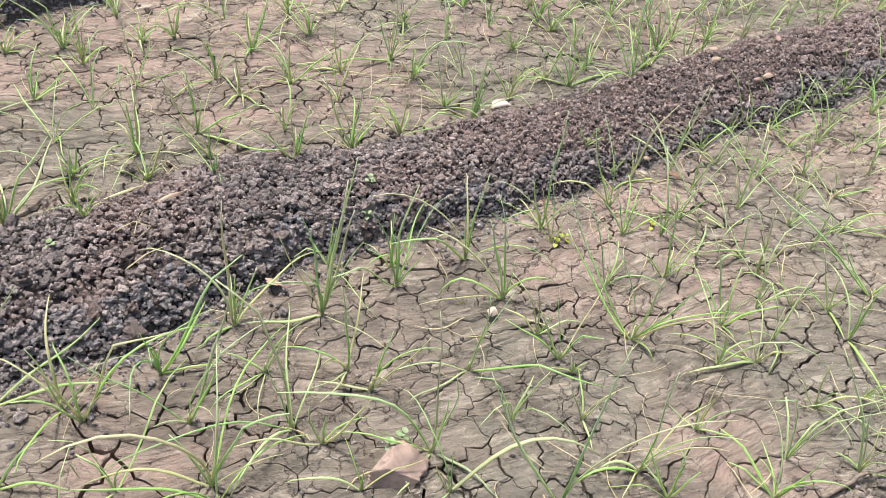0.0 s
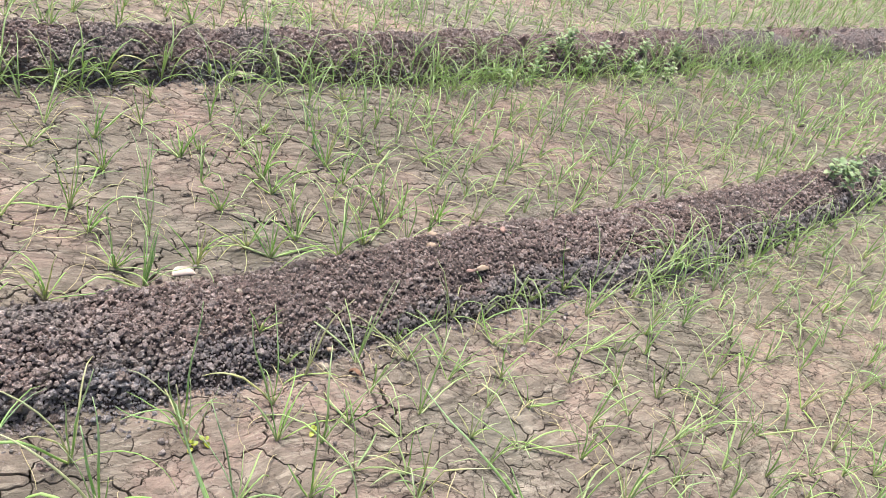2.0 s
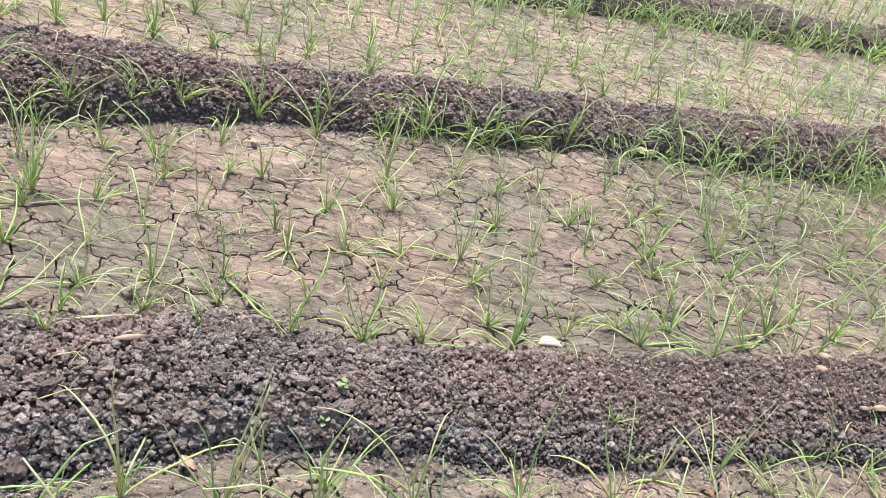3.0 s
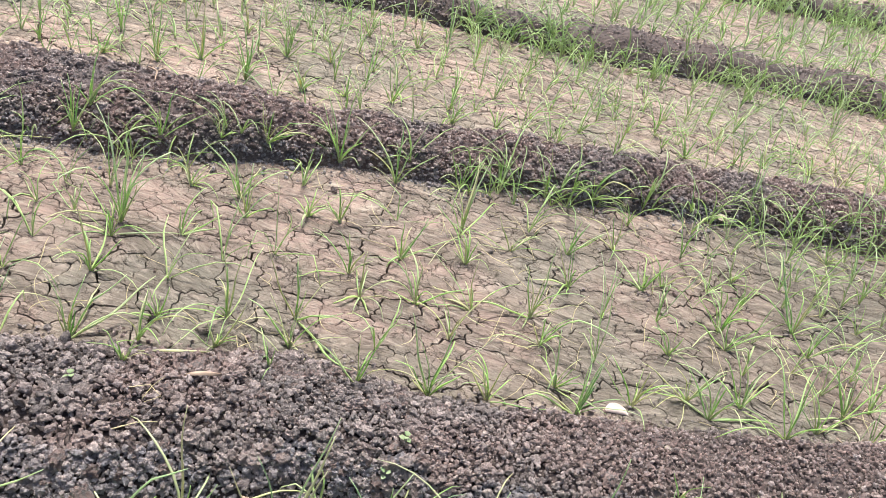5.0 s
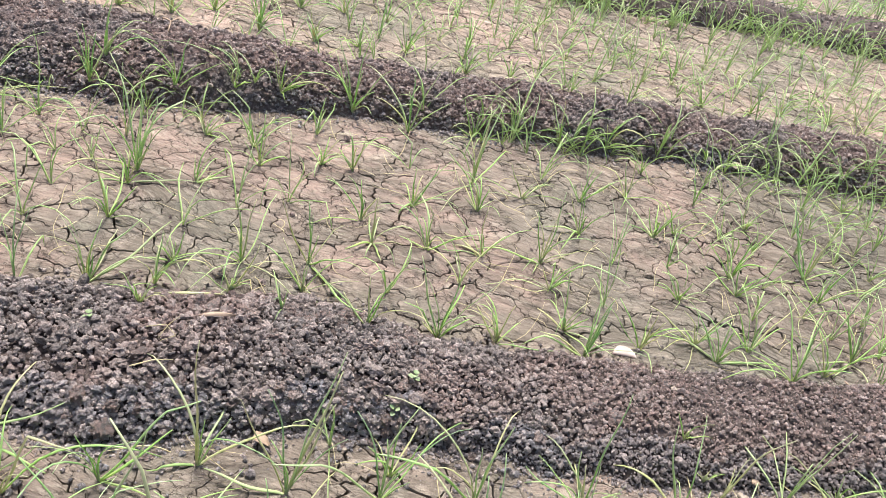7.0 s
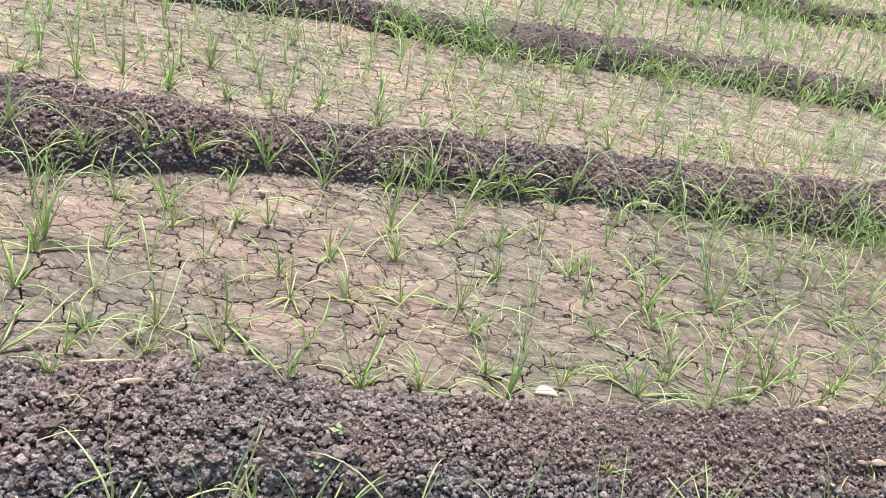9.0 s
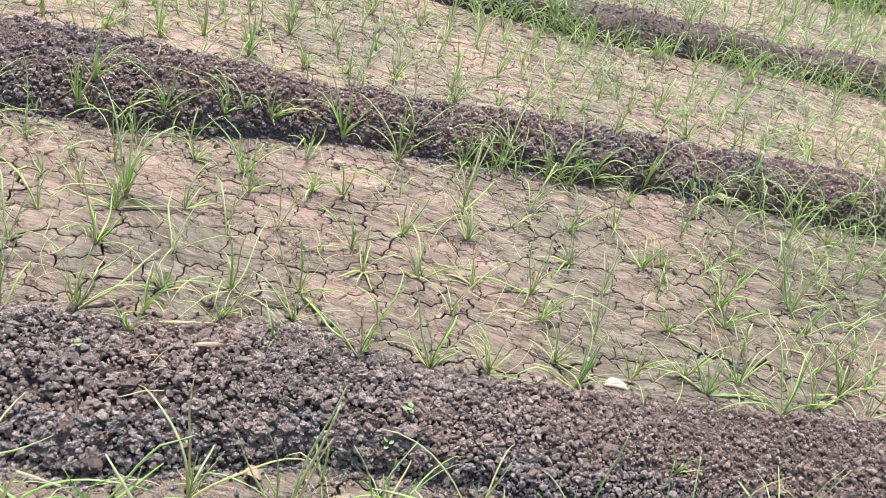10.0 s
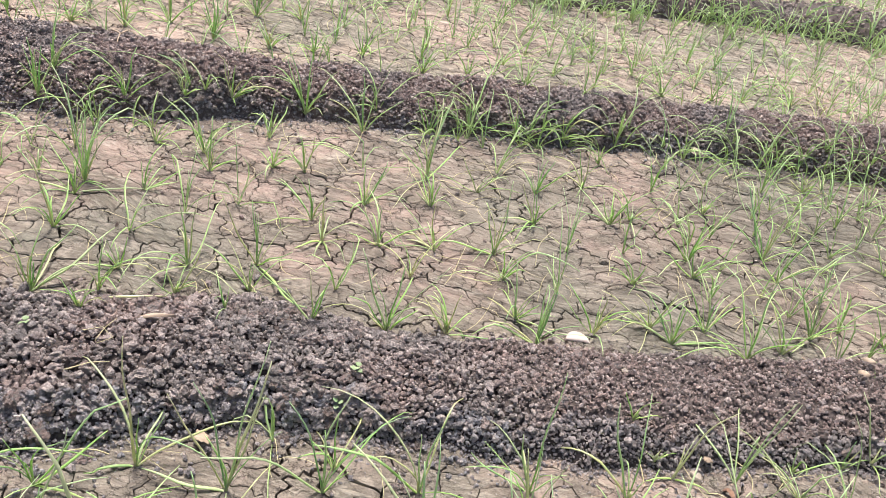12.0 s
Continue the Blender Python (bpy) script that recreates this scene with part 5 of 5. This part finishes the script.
sheet("dry_leaf", "pale torn leaf scrap on crumbly bank", "dry leaf", 0.028, 0.016, 0.004, 0.004, HUSK_TAN, 0.635, 0.12, 160, 0.012, 10, 0, 0.3)
sheet("petal", "small pale petal at foot of seedling", "petal", 0.02, 0.011, 0.005, 0.003, HUSK_PALE, 0.498, 0.194, 20, 0.012)
sheet("petal", "pale petal caught on grassy bank foot", "petal", 0.026, 0.014, 0.005, 0.002, HUSK_TAN, -1.26, 0.46, 20, 0.03)
sheet("dry_leaf", "long pale green cut leaf lying on bank", "dry leaf", 0.135, 0.006, 0.002, 0.003, ONION_YELLOW, -0.862, -0.36, 29, 0.012)
twig("straw", "thin tan straw lying on crumbly bank", "straw", [(-0.84, -0.60, 0.012), (-0.81, -0.575, 0.014), (-0.78, -0.56, 0.012)], 0.0013, DRY)
twig("straw", "short dry straw stuck in crumbly bank", "straw", [(-0.83, -0.525, 0.008), (-0.825, -0.50, 0.02), (-0.81, -0.485, 0.035)], 0.001, DRY)
twig("straw", "dry curled grass wisp on soil bank", "straw", [(-0.86, -0.515, 0.01), (-0.83, -0.50, 0.02), (-0.80, -0.515, 0.012), (-0.82, -0.535, 0.01)], 0.0009, DRY)
twig("root", "thin pinkish root curling over soil", "root", [(0.525, 0.175, 0.01), (0.54, 0.15, 0.016), (0.565, 0.145, 0.014), (0.58, 0.125, 0.01)], 0.0014, HUSK_TAN)
twig("root", "forked pale dry root lying on soil bank", "root", [(-1.50, 0.60, 0.014), (-1.455, 0.57, 0.02), (-1.42, 0.495, 0.014)], 0.003, HUSK_TAN)
twig("root", "short pale root beside forked root on bank", "root", [(-1.455, 0.575, 0.016), (-1.475, 0.65, 0.016)], 0.0026, HUSK_TAN)
sheet("petal", "white fallen petal beside onion seedling", "petal", 0.024, 0.012, 0.006, 0.004, HUSK_PALE, 0.535, 0.235, 15, 0.008, 10)
sheet("petal", "crumpled pale scrap on edge of soil bank", "petal", 0.026, 0.016, 0.006, 0.004, HUSK_TAN, 0.615, 0.062, 150, 0.012, 20, 10, 0.35)
sheet("dry_leaf", "small pale leaf scrap at bank foot", "dry leaf", 0.026, 0.018, 0.004, 0.004, HUSK_TAN, 0.302, -0.262, 60, 0.012, 30, 0, 0.35)
twig("root", "tangled pale rootlet on cracked mud", "root", [(-0.83, -0.24, 0.006), (-0.80, -0.215, 0.02), (-0.785, -0.235, 0.012), (-0.77, -0.20, 0.008)], 0.0014, DRY)
twig("root", "thin straw-coloured rootlet beside bank edge", "root", [(-0.80, -0.19, 0.008), (-0.785, -0.205, 0.018), (-0.755, -0.225, 0.006)], 0.0012, DRY)
twig("stick", "dead grey stick lying on cracked mud", "stick", [(0.26, -1.155, 0.008), (0.337, -1.13, 0.016), (0.40, -1.122, 0.018), (0.46, -1.108, 0.012)], 0.0052, WOOD)
twig("straw", "fine dry root fibre on cracked mud", "straw", [(-0.70, -0.66, 0.006), (-0.66, -0.64, 0.01), (-0.60, -0.62, 0.006)], 0.0008, DRY)


LEDGES = [(Vector(n).normalized(), d) for n, d in (((0.2, -0.3, 1), 0.34), ((1, 0.2, 0.5), 0.8), ((-0.7, -0.8, 0.4), 0.6), ((-0.3, 1, 0.3), 0.7))]


def clay_lump(x, y, r):
    """A big broken lump with pits and ledges."""
    bm = bmesh.new()
    bmesh.ops.create_icosphere(bm, subdivisions=5, radius=1.0)
    for v in bm.verts:
        q = v.co.copy()
        d = 1.0 + 0.4 * noise.noise(q * 1.1 + Vector((4, 0, 0))) + 0.22 * noise.noise(q * 2.7) + 0.12 * noise.noise(q * 6.0) + 0.06 * noise.noise(q * 14.0)
        v.co = Vector((q.x * 1.25, q.y * 0.9, q.z * 0.5)) * d * r
        for n, reach in LEDGES:
            v.co -= n * max(0.0, v.co.dot(n) - reach * r)
    me = bpy.data.meshes.new("mud_lump")
    bm.to_mesh(me)
    bm.free()
    me.materials.append(RED_CLAY)
    ob = new("mud_lump", me)
    ob.matrix_basis = pose(x, y, level(x, y) + 0.012, 0, 0, 30)
    return tagged(ob, "large broken reddish clay lump on cracked mud", "clod")


clay_lump(-0.42, -1.005, 0.044)
stone("clod_stone", "pale rounded earth lump on bank", "clod", -0.568, -0.505, 0.015, CLOD, 0.75)
stone("pebble", "small pale stone beside bank foot", "stone", 0.285, -0.295, 0.011, STONE)
stone("pebble", "pale stone at foot of bank", "stone", 0.247, 1.045, 0.018, STONE)
stone("pebble", "tiny pale stone set in crumbly bank", "stone", 0.116, -0.121, 0.0065, STONE)
for x, y, r in ((0.092, 0.432, 0.014), (0.118, 0.406, 0.01), (0.15, 0.42, 0.012), (0.193, 0.464, 0.013), (0.17, 0.44, 0.008), (-0.87, -0.215, 0.018), (-0.92, -0.30, 0.02),
                (0.033, 0.316, 0.013), (-0.13, -0.66, 0.012), (-0.11, -0.68, 0.009)):
    stone("mud_crumb", "loose crumb of dried mud on bed", "clod", x, y, r, MUD, 0.6)

# the largest clods of the near bank, one by one
for k, (x, y, r) in enumerate(((-0.93, -0.33, 0.018), (-0.62, -0.24, 0.016), (-0.57, -0.25, 0.02), (-0.72, -0.31, 0.015), (-0.8, -0.38, 0.017), (-0.67, -0.23, 0.014))):
    big_clods.append((k, r, x, y, level(x, y)))
for k, r, x, y, z, bank in [c + (bank_a,) for c in big_clods] + [c + (bank_b,) for c in clods_b] + [c + (bank_o,) for c in clods_o]:
    me = bpy.data.meshes.get("clod_shape_%d" % k) or fill("clod_shape_%d" % k, lump(np.random.default_rng(k), ICO3_V, 0.5), ICO3_F, CLOD)
    part("clod", me, bank, m=pose(x, y, z + 0.1 * r, 0, 0, (k * 77 + x * 5000) % 360) @ Matrix.Scale(r, 4))

# the nearest mud plates, one by one
for v, f in near_plates:
    part("mud_plate", fill("mud_plate", v, f, MUD), ground)
